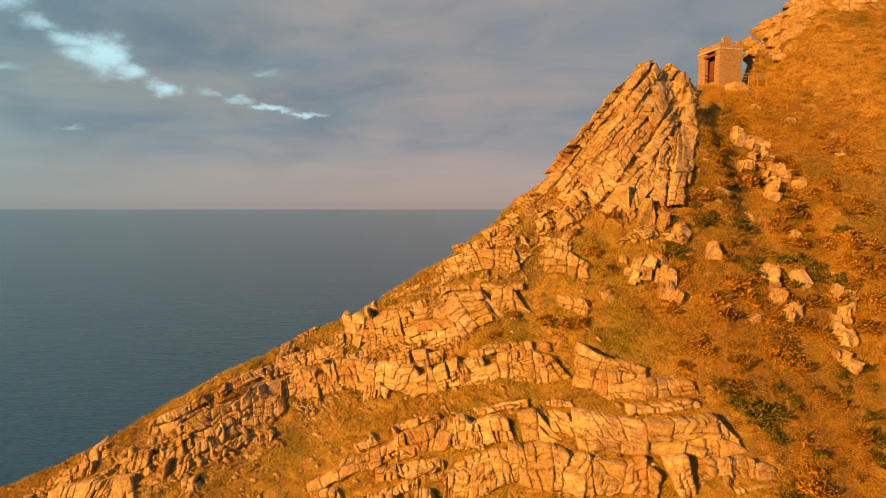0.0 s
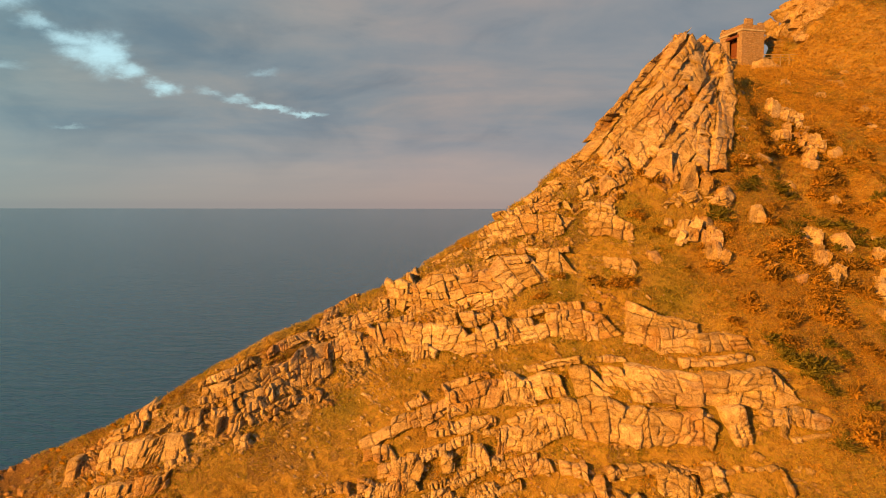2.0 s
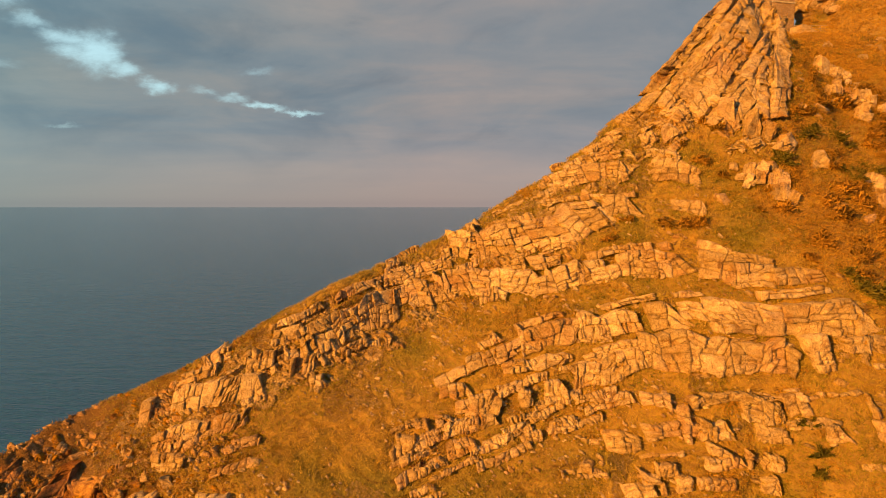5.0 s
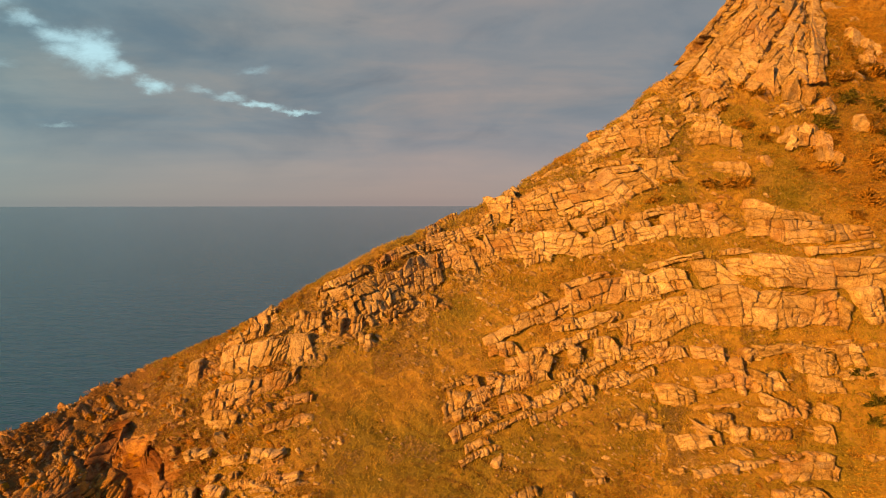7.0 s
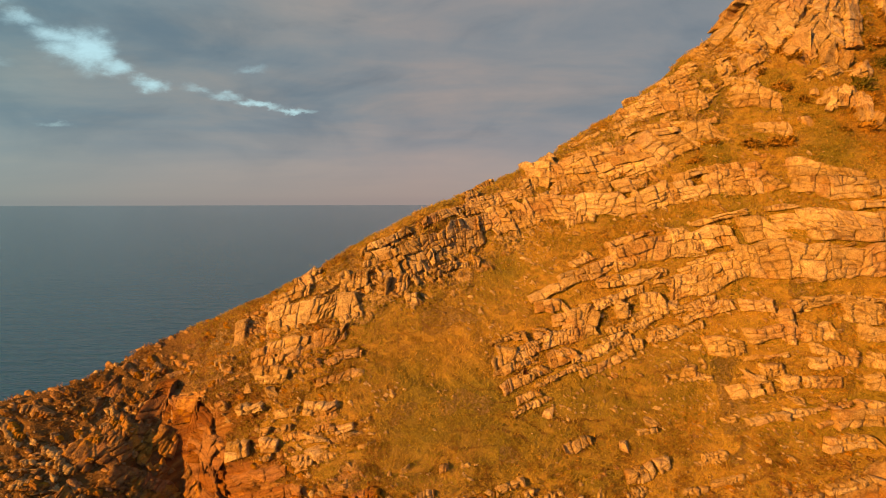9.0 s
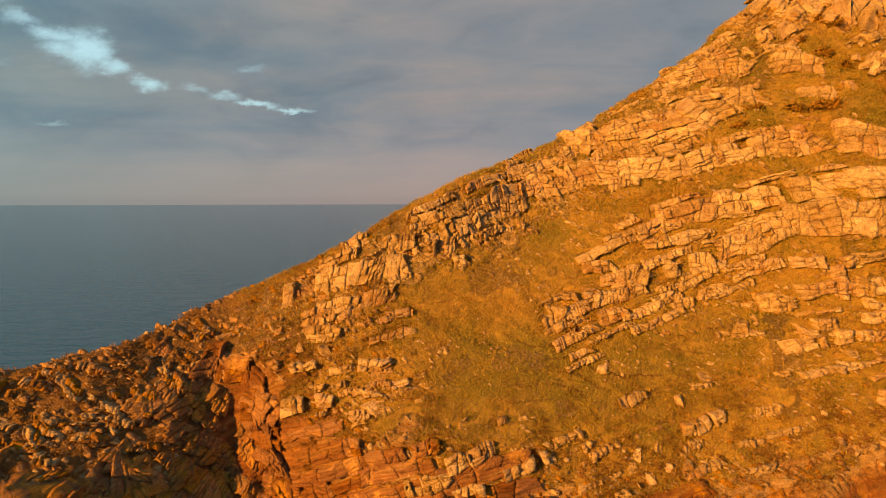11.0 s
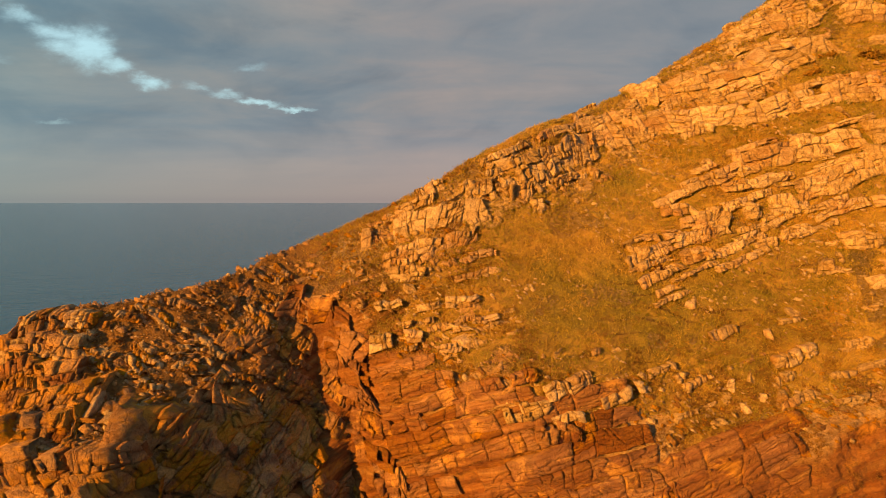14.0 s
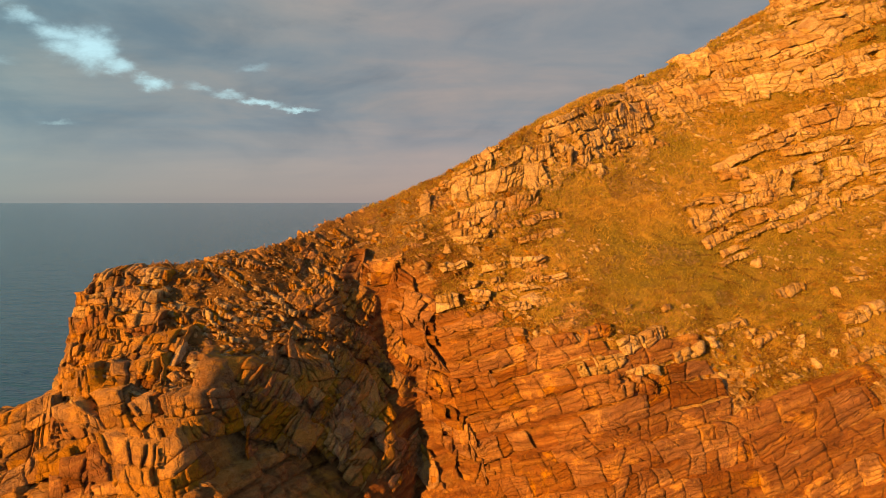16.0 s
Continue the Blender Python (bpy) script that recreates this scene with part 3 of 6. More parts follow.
bed(PALE, [(1.1, 25.7), (2.6, 26.0)], 0.76, 0.75, gaps=0, seed=41)
bed(PALE, [(2.7, 26.4), (3.5, 26.6), (4.4, 26.8), (5.4, 27.0)], 0.60, 0.55, gaps=0.12, seed=42)
bed(PALE, [(4.3, 26.5), (5.0, 26.5), (6.3, 26.8)], 0.78, 0.5, gaps=0.1, seed=43)
bed(PALE, [(7.4, 26.7), (8.2, 26.9)], 0.75, 0.6, gaps=0, seed=44)
bed(PALE, [(2.8, 27.8), (4.6, 27.9), (5.6, 28.1), (7.1, 28.3)], 0.52, 0.6, gaps=0.1, seed=45)
bed(LOW, [(4.2, 27.2), (5.4, 27.5)], 0.66, 0.4, gaps=0.3, seed=46)
bed(PALE, [(6.8, 27.5), (8.4, 27.6)], 1.06, 0.6, gaps=0.05, split=0.7, seed=47)
bed(LOW, [(2.4, 24.7), (3.0, 24.9)], 0.76, 0.7, gaps=0, seed=48)
bed(PALE, [(3.0, 25.1), (4.1, 25.3), (5.3, 25.5), (6.5, 25.7)], 0.54, 0.5, gaps=0.12, seed=49)
bed(PALE, [(6.7, 25.6), (8.1, 25.6)], 0.81, 0.6, seed=50)
bed(PALE, [(1.6, 24.0), (2.7, 24.3), (3.5, 24.5), (4.4, 24.7), (6.2, 24.8)], 0.53, 0.5, gaps=0.15, seed=51)
bed(PALE, [(6.7, 24.6), (7.9, 24.6)], 0.81, 0.7, seed=52)
bed(LOW, [(2.0, 23.1), (3.8, 23.5), (5.3, 23.8)], 0.29, 0.5, gaps=0.2, seed=53)
bed(LOW, [(2.5, 23.6), (4.4, 24.1)], 0.41, 0.45, gaps=0.2, seed=54)
bed(PALE, [(5.7, 23.0), (7.0, 23.2), (7.8, 23.2)], 1.11, 0.6, gaps=0.08, split=0.7, seed=55)
bed(PALE, [(5.1, 22.2), (6.6, 22.3), (7.7, 22.4)], 0.52, 0.5, gaps=0.15, seed=56)
bed(LOW, [(5.0, 20.4), (6.1, 20.6), (7.5, 21.0)], 0.37, 0.6, seed=57)
bed(PALE, [(6.8, 27.6), (8.2, 27.5), (9.5, 28.0)], 0.86, 0.6, gaps=0.08, split=0.7, seed=58)
bed(PALE, [(7.2, 26.7), (8.5, 26.8)], 0.75, 0.7, gaps=0, seed=59)
bed(PALE, [(9.9, 26.9), (10.6, 27.0)], 0.76, 0.5, seed=60)
bed(PALE, [(11.8, 27.9), (13.2, 28.0)], 1.14, 0.7, split=0.7, seed=61)
bed(PALE, [(11.8, 27.2), (13.0, 27.3)], 0.72, 0.6, seed=62)
bed(LOW, [(5.2, 26.1), (6.1, 26.0)], 0.51, 0.5, seed=63)
bed(RIDGE, [(-13.5, 28.5), (-11.9, 29.3), (-11.1, 29.8), (-9.6, 30.2), (-8.8, 30.6)], 1.79, 0.75, gaps=0.04, lean=-8, rough=1.3, seed=64)
bed(RIDGE, [(-15.9, 29.9), (-13.9, 30.7), (-12.2, 31.5), (-10.5, 32.1), (-8.2, 33.0)], 0.50, 0.6, gaps=0.15, lean=-10, seed=65)
bed(RIDGE, [(-14.3, 28.0), (-12.9, 28.4), (-12.0, 28.9)], 0.88, 0.45, gaps=0.15, lean=-15, seed=66)
bed(RIDGE, [(-11.8, 28.8), (-10.7, 29.2), (-9.2, 29.3)], 0.57, 0.4, gaps=0.3, lean=-15, seed=67)
bed(RIDGE, [(-9.2, 31.0), (-7.8, 31.4), (-5.9, 31.9)], 0.98, 0.6, gaps=0.05, lean=-10, seed=68)
bed(RIDGE, [(-9.8, 32.0), (-7.8, 32.6), (-5.7, 33.2)], 0.74, 0.7, gaps=0.05, seed=69)
bed(RIDGE, [(-16.8, 28.9), (-15.6, 29.4), (-13.8, 29.9)], 0.78, 0.5, gaps=0.2, lean=-12, seed=70)
bed(RIDGE, [(-17.1, 28.1), (-15.9, 28.4), (-14.4, 28.7)], 0.71, 0.5, gaps=0.25, lean=-12, seed=71)
bed(RIDGE, [(-13.2, 27.4), (-12.1, 27.6)], 0.68, 0.9, gaps=0, seed=72)
bed(RIDGE, [(-6.3, 33.5), (-4.5, 34.1), (-3.2, 34.3)], 0.80, 0.6, gaps=0.15, seed=73)
bed(WEATHERED, [(-22.4, 25.2), (-20.6, 25.9), (-18.4, 26.6), (-15.9, 27.0)], 1.21, 0.9, gaps=0.12, lean=-22, out=0.18, rough=0.7, seed=74)
bed(WEATHERED, [(-21.1, 24.4), (-19.3, 25.1), (-17.6, 25.6), (-16.2, 25.9)], 0.84, 0.7, gaps=0.12, lean=-22, out=0.18, seed=75)
bed(WEATHERED, [(-20.6, 23.9), (-18.9, 24.2)], 0.90, 0.8, gaps=0.12, lean=-22, out=0.18, seed=76)
bed(WEATHERED, [(-16.8, 27.9), (-15.3, 28.4), (-13.8, 28.6)], 0.80, 0.6, gaps=0.12, lean=-22, out=0.18, seed=77)
bed(WEATHERED, [(-20.6, 27.1), (-18.0, 28.1), (-16.2, 28.8)], 0.62, 0.7, gaps=0.12, lean=-22, out=0.18, seed=78)
bed(WEATHERED, [(-17.5, 24.8), (-16.4, 25.1), (-15.3, 25.3)], 0.43, 0.5, gaps=0.12, seed=79)
bed(FLAT, [(-17.9, 23.0), (-16.7, 22.9), (-16.1, 23.3)], 0.49, 1.2, gaps=0, seed=80)
bed(FLAT, [(-18.1, 23.8), (-16.6, 24.3), (-15.1, 24.5)], 0.40, 0.7, gaps=0.15, seed=81)
bed(FLAT, [(-17.5, 21.9), (-16.5, 22.2)], 0.37, 0.9, gaps=0, seed=82)
bed(FLAT, [(-19.3, 22.7), (-18.1, 23.0)], 0.38, 0.7, gaps=0.1, seed=83)
bed(FLAT, [(-20.6, 24.1), (-18.9, 24.4)], 0.57, 0.7, gaps=0.1, seed=84)
bed(FLAT, [(-21.2, 22.6), (-19.9, 22.9)], 0.50, 0.6, gaps=0.2, seed=85)
bed(FLAT, [(-21.5, 20.9), (-19.9, 21.3), (-18.9, 21.5)], 0.70, 0.6, gaps=0.1, seed=86)
bed(FLAT, [(-18.1, 21.1), (-17.0, 21.4)], 0.37, 0.5, gaps=0.2, seed=87)
bed(FLAT, [(-16.6, 22.3), (-15.4, 22.6)], 0.32, 0.4, gaps=0.2, seed=88)
bed(LIP, [(-16.2, 19.8), (-15.0, 20.3), (-14.0, 20.5)], 0.51, 0.5, gaps=0.15, rock=1, seed=89)
bed(LIP, [(-13.7, 19.7), (-12.7, 20.0), (-11.7, 20.4)], 0.62, 0.35, gaps=0.05, seed=90)
bed(LIP, [(-15.4, 18.7), (-14.4, 19.0), (-13.5, 19.4)], 0.65, 0.5, gaps=0.05, seed=91)
bed(LIP, [(-13.6, 18.7), (-12.8, 18.9), (-12.2, 19.0)], 0.46, 0.4, gaps=0.1, seed=92)
bed(LIP, [(-14.3, 18.1), (-13.4, 18.2), (-12.4, 18.2)], 0.66, 0.5, gaps=0.15, rock=1, seed=93)
bed(LIP, [(-11.3, 19.3), (-10.2, 19.6), (-9.4, 19.9)], 0.48, 0.35, gaps=0.3, seed=94)
bed(LIP, [(-3.4, 20.6), (-2.3, 20.9), (-1.3, 21.3)], 0.56, 0.5, gaps=0.2, seed=95)
bed(LIP, [(-5.9, 21.7), (-4.7, 22.1)], 0.48, 0.4, gaps=0.2, seed=96)
bed(REDBED, [(-20.7, 17.1), (-18.9, 17.8), (-17.3, 18.6), (-15.7, 19.3), (-14.2, 19.8)], 0.78, 1.0, gaps=0.02, rock=1, split=0.2, out=0.06, rough=0.28, seed=97, name="sea_cliff")
bed(REDBED, [(-20.3, 16.1), (-17.7, 17.4), (-15.2, 18.4), (-12.8, 19.2), (-9.9, 19.7)], 1.00, 1.3, gaps=0.02, rock=1, split=0.2, out=0.12, rough=0.28, seed=98, name="sea_cliff")
bed(REDBED, [(-20.0, 15.2), (-17.3, 16.5), (-14.9, 17.7), (-12.4, 18.3), (-9.6, 18.9)], 0.68, 0.8, gaps=0.02, rock=1, split=0.2, out=0.03, rough=0.28, seed=99, name="sea_cliff")
bed(REDBED, [(-19.5, 14.2), (-16.9, 15.6), (-14.6, 16.8), (-12.0, 17.5), (-9.2, 18.0)], 0.89, 1.1, gaps=0.02, rock=1, split=0.2, out=0.10, rough=0.28, seed=100, name="sea_cliff")
bed(REDBED, [(-19.1, 13.4), (-16.6, 14.8), (-14.4, 16.0), (-11.8, 16.6), (-9.2, 17.2)], 0.79, 1.0, gaps=0.02, rock=1, split=0.2, out=0.06, rough=0.28, seed=101, name="sea_cliff")
bed(REDBED, [(-18.8, 12.6), (-16.3, 14.0), (-14.0, 15.1), (-11.5, 15.7), (-8.8, 16.3)], 0.95, 1.3, gaps=0.02, rock=1, split=0.2, out=0.12, rough=0.28, seed=102, name="sea_cliff")
bed(REDBED, [(-18.5, 11.7), (-16.0, 13.3), (-13.7, 14.2), (-11.1, 15.0), (-8.4, 15.5)], 0.75, 0.8, gaps=0.02, rock=1, split=0.2, out=0.03, rough=0.28, seed=103, name="sea_cliff")
bed(REDBED, [(-18.2, 10.9), (-15.8, 12.5), (-13.5, 13.5), (-10.9, 14.1), (-8.2, 14.6)], 0.81, 1.1, gaps=0.02, rock=1, split=0.2, out=0.10, rough=0.28, seed=104, name="sea_cliff")
bed(REDBED, [(-8.9, 16.2), (-6.8, 17.0), (-4.5, 17.8), (-2.3, 18.6)], 1.09, 1.8, gaps=0.02, rock=1, split=0.2, out=0.06, rough=0.28, seed=107, name="sea_cliff")
bed(REDBED, [(-8.5, 15.2), (-6.6, 15.9), (-4.6, 16.7), (-2.6, 17.4)], 1.32, 1.6, gaps=0.02, rock=1, split=0.2, out=0.04, rough=0.28, seed=108, name="sea_cliff")
bed(REDBED, [(-8.1, 14.1), (-6.3, 14.7), (-4.6, 15.5), (-2.8, 16.1)], 1.16, 2.2, gaps=0.02, rock=1, split=0.2, out=0.08, rough=0.28, seed=109, name="sea_cliff")
bed(REDBED, [(-7.6, 13.0), (-6.1, 13.6), (-4.6, 14.2), (-3.0, 14.7)], 1.17, 1.8, gaps=0.02, rock=1, split=0.2, out=0.06, rough=0.28, seed=110, name="sea_cliff")
bed(ENDWALL, [(-37.0, 22.1), (-35.2, 22.5), (-33.6, 22.4)], 0.79, 0.48, gaps=0.1, rock=3, lean=-8, rough=1.0, split=0.7, seed=116, name="sea_cliff")
bed(ENDWALL, [(-37.3, 21.1), (-35.2, 21.6), (-33.1, 21.5)], 1.00, 0.54, gaps=0.08, rock=3, lean=10, rough=1.0, split=0.7, seed=117, name="sea_cliff")
bed(ENDWALL, [(-37.3, 20.1), (-34.6, 20.7), (-32.6, 20.6)], 1.13, 0.54, gaps=0.08, rock=2, lean=12, rough=1.0, split=0.7, seed=118, name="sea_cliff")
bed(ENDWALL, [(-37.3, 19.1), (-33.8, 19.9), (-31.7, 20.0)], 1.04, 0.66, gaps=0.06, rock=2, lean=-10, rough=1.0, split=0.7, seed=119, name="sea_cliff")
bed(ENDWALL, [(-36.4, 18.6), (-33.3, 19.3), (-31.6, 19.4)], 1.04, 0.48, gaps=0.06, rock=2, lean=12, rough=1.0, split=0.7, seed=120, name="sea_cliff")
bed(HEADFRONT, [(-36.8, 16.5), (-35.6, 17.0), (-33.8, 17.6), (-32.6, 17.8)], 2.06, 1.3, gaps=0, rock=2, lean=10, split=0.3, rough=0.85, seed=121, name="sea_cliff")
bed(HEADFRONT, [(-32.7, 17.7), (-30.8, 17.9), (-28.8, 17.6)], 1.92, 0.75, gaps=0, rock=2, lean=28, split=0.3, rough=0.85, seed=122, name="sea_cliff")
bed(HEADFRONT, [(-36.4, 16.0), (-34.9, 16.8), (-33.9, 17.2)], 0.79, 1.0, gaps=0, rock=2, seed=123, name="sea_cliff")
bed(HEADFRONT, [(-32.1, 16.3), (-30.3, 16.4), (-28.6, 16.4)], 2.15, 0.8, gaps=0.03, rock=2, lean=22, split=0.5, rough=0.85, seed=124, name="sea_cliff")
bed(HEADFRONT, [(-34.7, 16.1), (-32.1, 16.3)], 1.66, 0.9, gaps=0.1, rock=1, split=0.8, seed=125, name="sea_cliff")
bed(HEADMID, [(-27.6, 18.3), (-26.5, 17.8), (-25.8, 17.9)], 2.23, 0.9, gaps=0.0, rock=2, lean=30, rough=0.85, split=0.8, steep=0.1, seed=126, name="sea_cliff")
bed(JOINTED, [(-25.7, 16.8), (-24.3, 15.5), (-22.9, 13.9), (-21.8, 12.5)], 1.19, 0.45, gaps=0.06, rock=2, rough=0.7, steep=0.1, seed=127, name="sea_cliff")
bed(JOINTED, [(-26.4, 16.7), (-25.1, 15.3), (-23.4, 13.3)], 1.07, 0.45, gaps=0.08, rock=2, rough=0.7, steep=0.1, seed=128, name="sea_cliff")
bed(JOINTED, [(-27.0, 16.5), (-25.9, 15.3), (-24.7, 13.7)], 1.04, 0.5, gaps=0.12, rock=2, rough=0.8, steep=0.1, seed=129, name="sea_cliff")
bed(REDBED, [(-20.7, 18.6), (-19.2, 19.3), (-17.5, 19.9)], 0.69, 0.9, gaps=0.05, rock=1, split=0.2, rough=0.28, out=0.08, seed=601, name="sea_cliff")
bed(REDBED, [(-20.7, 17.8), (-18.9, 18.5), (-17.1, 19.4), (-15.5, 19.9)], 0.68, 1.0, gaps=0.03, rock=1, split=0.2, rough=0.28, out=0.12, seed=602, name="sea_cliff")
bed(REDBED, [(-21.4, 19.6), (-19.9, 20.2), (-18.4, 20.6)], 0.64, 0.8, gaps=0.05, rock=1, split=0.2, rough=0.28, out=0.08, seed=603, name="sea_cliff")
bed(HEADFRONT, [(-30.6, 19.1), (-29.4, 18.6), (-28.4, 17.6), (-27.4, 16.6)], 1.38, 0.7, gaps=0.0, rock=2, lean=20, rough=0.85, seed=604, name="sea_cliff")
bed(HEADFRONT, [(-29.1, 17.6), (-28.0, 16.6), (-26.9, 15.6)], 1.38, 0.7, gaps=0.05, rock=2, lean=10, rough=0.85, seed=605, name="sea_cliff")
bed(HEADMID, [(-29.1, 18.8), (-27.9, 17.8), (-26.7, 16.5), (-25.5, 15.1)], 1.44, 0.6, gaps=0.05, rock=2, lean=15, rough=0.85, steep=0.1, seed=606, name="sea_cliff")
bed(HEADMID, [(-26.6, 18.3), (-25.5, 17.0), (-24.6, 15.9)], 1.28, 0.6, gaps=0.05, rock=2, lean=10, rough=0.85, steep=0.1, seed=607, name="sea_cliff")
bed(HEADMID, [(-31.8, 19.9), (-30.5, 19.8), (-29.2, 19.0)], 0.62, 0.5, gaps=0.2, rock=3, rough=0.85, steep=0.1, seed=608, name="sea_cliff")
bed(GULLY, [(-26.4, 22.4), (-24.6, 21.8), (-22.5, 21.4)], 1.44, 0.7, gaps=0.04, lean=12, split=0.6, rough=1.2, rock=1, out=0.2, steep=0.3, seed=801, name="sea_cliff")
bed(GULLY, [(-25.3, 21.1), (-23.6, 20.5), (-21.8, 20.4)], 1.41, 0.9, gaps=0.04, lean=-10, split=0.6, rough=1.2, rock=1, out=0.2, steep=0.3, seed=802, name="sea_cliff")
bed(GULLY, [(-23.7, 19.6), (-22.6, 19.4), (-21.4, 19.2)], 1.40, 1.1, gaps=0.04, lean=20, split=0.6, rough=1.2, rock=1, out=0.2, steep=0.3, seed=803, name="sea_cliff")
bed(GULLY, [(-23.2, 18.4), (-22.1, 18.2), (-21.1, 18.1)], 1.39, 0.7, gaps=0.04, lean=12, split=0.6, rough=1.2, rock=1, out=0.2, steep=0.3, seed=804, name="sea_cliff")
bed(GULLY, [(-22.7, 17.1), (-21.7, 16.9), (-20.8, 16.8)], 1.39, 0.9, gaps=0.04, lean=-10, split=0.6, rough=1.2, rock=1, out=0.2, steep=0.3, seed=805, name="sea_cliff")
bed(GULLY, [(-22.1, 15.7), (-21.2, 15.7), (-20.3, 15.6)], 1.40, 1.1, gaps=0.04, lean=20, split=0.6, rough=1.2, rock=1, out=0.2, steep=0.3, seed=806, name="sea_cliff")
bed(GULLY, [(-21.5, 14.6), (-20.6, 14.5), (-19.8, 14.5)], 1.39, 0.7, gaps=0.04, lean=12, split=0.6, rough=1.2, rock=1, out=0.2, steep=0.3, seed=807, name="sea_cliff")
bed(GULLY, [(-20.8, 13.4), (-20.1, 13.4), (-19.3, 13.4)], 1.39, 0.9, gaps=0.04, lean=-10, split=0.6, rough=1.2, rock=1, out=0.2, steep=0.3, seed=808, name="sea_cliff")
bed(SKYLINE, [(34.5, 58.8), (35.1, 59.6), (36.0, 60.2)], 2.15, 0.9, seed=931)
bed(SKYLINE, [(35.8, 60.3), (37.3, 61.1), (39.5, 61.8)], 1.86, 0.9, seed=932)
bed(SKYLINE, [(39.8, 61.3), (42.0, 61.3), (44.3, 61.6)], 1.45, 1.2, gaps=0, seed=933)
bed(SKYLINE, [(34.1, 57.4), (34.3, 57.5)], 1.57, 0.8, seed=934)
# leaning rows of slabs over the top of the head
rng = np.random.default_rng(47)
for k in range(110):
    x = rng.uniform(-36.2, -26.4)
    z = np.interp(x, [-37, -34, -30, -26], [22.6, 22.9, 23.7, 25.0]) - 5.0 * rng.random() ** 1.2
    long = rng.uniform(0.4, 1.5)
    if z > 18.7:
        bed(RUBBLE, [(x, z), (x + long, z - rng.uniform(0.1, 0.5) * long)], rng.uniform(0.14, 0.34), 0.5, 640 + k, 0.15, rng.uniform(5, 35), 0.2, 0.8, 3, 0.12, "slab_litter")
for k in range(40):
    x = rng.uniform(-26.6, -19.5)
    z = np.interp(x, [-27, -23, -19], [25.0, 27.0, 28.8]) - rng.uniform(0.5, 4.2)
    long = rng.uniform(0.4, 1.3)
    bed(SADDLE, [(x, z), (x + long, z + rng.uniform(-0.1, 0.4) * long)], rng.uniform(0.14, 0.36), 0.4, 760 + k, 0.15, rng.uniform(-25, 20), 0.2, 0.8, 3, 0.10, "slab_litter")
for k in range(36):
    x = rng.uniform(-9.0, 1.0)
    z = 25.6 + 0.36 * (x + 4) + rng.uniform(-1.5, 1.9)
    long = rng.uniform(0.9, 2.6)
    bed(SLANT, [(x, z), (x + long, z + rng.uniform(0.3, 0.42) * long)], rng.uniform(0.2, 0.5), 0.55, 830 + k, 0.08, rng.uniform(-20, 0), 0.3, 0.7, 0, 0.2)
for k in range(34):
    x = rng.uniform(-28.8, -24.2)
    z = 19.2 - 0.75 * (x + 26.5) + rng.uniform(-4.0, 3.0)
    long = rng.uniform(0.7, 1.8)
    bed(FLANK, [(x, z), (x + long, z - rng.uniform(0.6, 1.1) * long)], rng.uniform(0.3, 0.8), 0.5, 880 + k, 0.1, rng.uniform(-10, 15), 0.4, 0.9, 2, 0.12, "slab_litter", 0.1)
# the crag: beds that rise as steeply as its seaward edge, one behind the other
rng = np.random.default_rng(31)
for k in range(9):
    line = [(7.3 + 0.62 * k + 0.66 * s, 43.9 - 0.55 * k + 0.75 * s) for s in np.arange(-2.5, 12, 0.7)]
    line = [(x, z) for x, z in line if np.interp(x, [6, 8, 10, 13, 17], [42.6, 41.6, 41.0, 41.4, 42.4]) < z < 52.2 and x < 16.4 - 0.42 * (50.2 - z) - 0.25 * max(0, k - 4)]
    if len(line) > 2:
        bed(CRAG, line, (0.95, 0.8, 1.15)[k % 3], 2.0, 200 + k, 0.04, (34, -30, 12, -14)[k % 4], 0.35, 0.78, 0, 0.18 + 0.12 * ((k * 2) % 3), "crag", 0.1)
for k, (x, z, long) in enumerate([(12.6, 41.9, 4.4), (13.7, 42.0, 5.6), (14.6, 43.2, 6.2), (15.4, 45.6, 5.8)]):
    bed(BUTTRESS, [(x + 0.36 * s, z + 0.93 * s) for s in np.arange(0, long + 0.1, 0.8)], 1.0, 1.9, 230 + k, 0.0, (-24, 28)[k % 2], 0.35, 0.9, 0, 0.28 + 0.12 * (k % 2), "crag", 0.1)
# low beds between the mapped ones, along the ridge and on the inland ledges
for k in range(56):
    x = rng.uniform(-20.5, 2.0)
    z = np.interp(x, [-21.4, -18.5, -14, -7, 0, 7], [27.9, 29.25, 31.95, 35.0, 38.95, 43.4]) - rng.uniform(0.8, 4.2)
    long = rng.uniform(0.8, 2.2)
    bed(RIDGE if x > -14 else WEATHERED, [(x, z), (x + long / 2, z + 0.26 * long), (x + long, z + 0.5 * long)], rng.uniform(0.28, 0.75), 0.5, 300 + k, 0.25, rng.uniform(-18, 0), out=0.12)
for k in range(44):
    x, z = rng.uniform(2.5, 13.5), rng.uniform(38.4, 42.8)
    long = rng.uniform(0.6, 1.6)
    z = min(z, np.interp(x, [0, 3, 5, 7, 9], [38.95, 41.2, 43.1, 44.6, 46.5]) - 1.6)
    bed(SCREE, [(x, z), (x + 0.75 * long, z + 0.66 * long)], rng.uniform(0.35, 1.1), 0.8, 560 + k, 0.1, rng.uniform(-20, 20), 0.3, 1.5, out=0.12)
for k in range(30):
    x = rng.uniform(-3.5, 12.5)
    z = rng.uniform(22.5, 31.5) + 0.15 * (x - 4)
    long = rng.uniform(0.8, 2.2)
    bed(THIN, [(x, z), (x + long, z + 0.16 * long)], rng.uniform(0.16, 0.34), 0.5, 440 + k, 0.2, out=0.14)
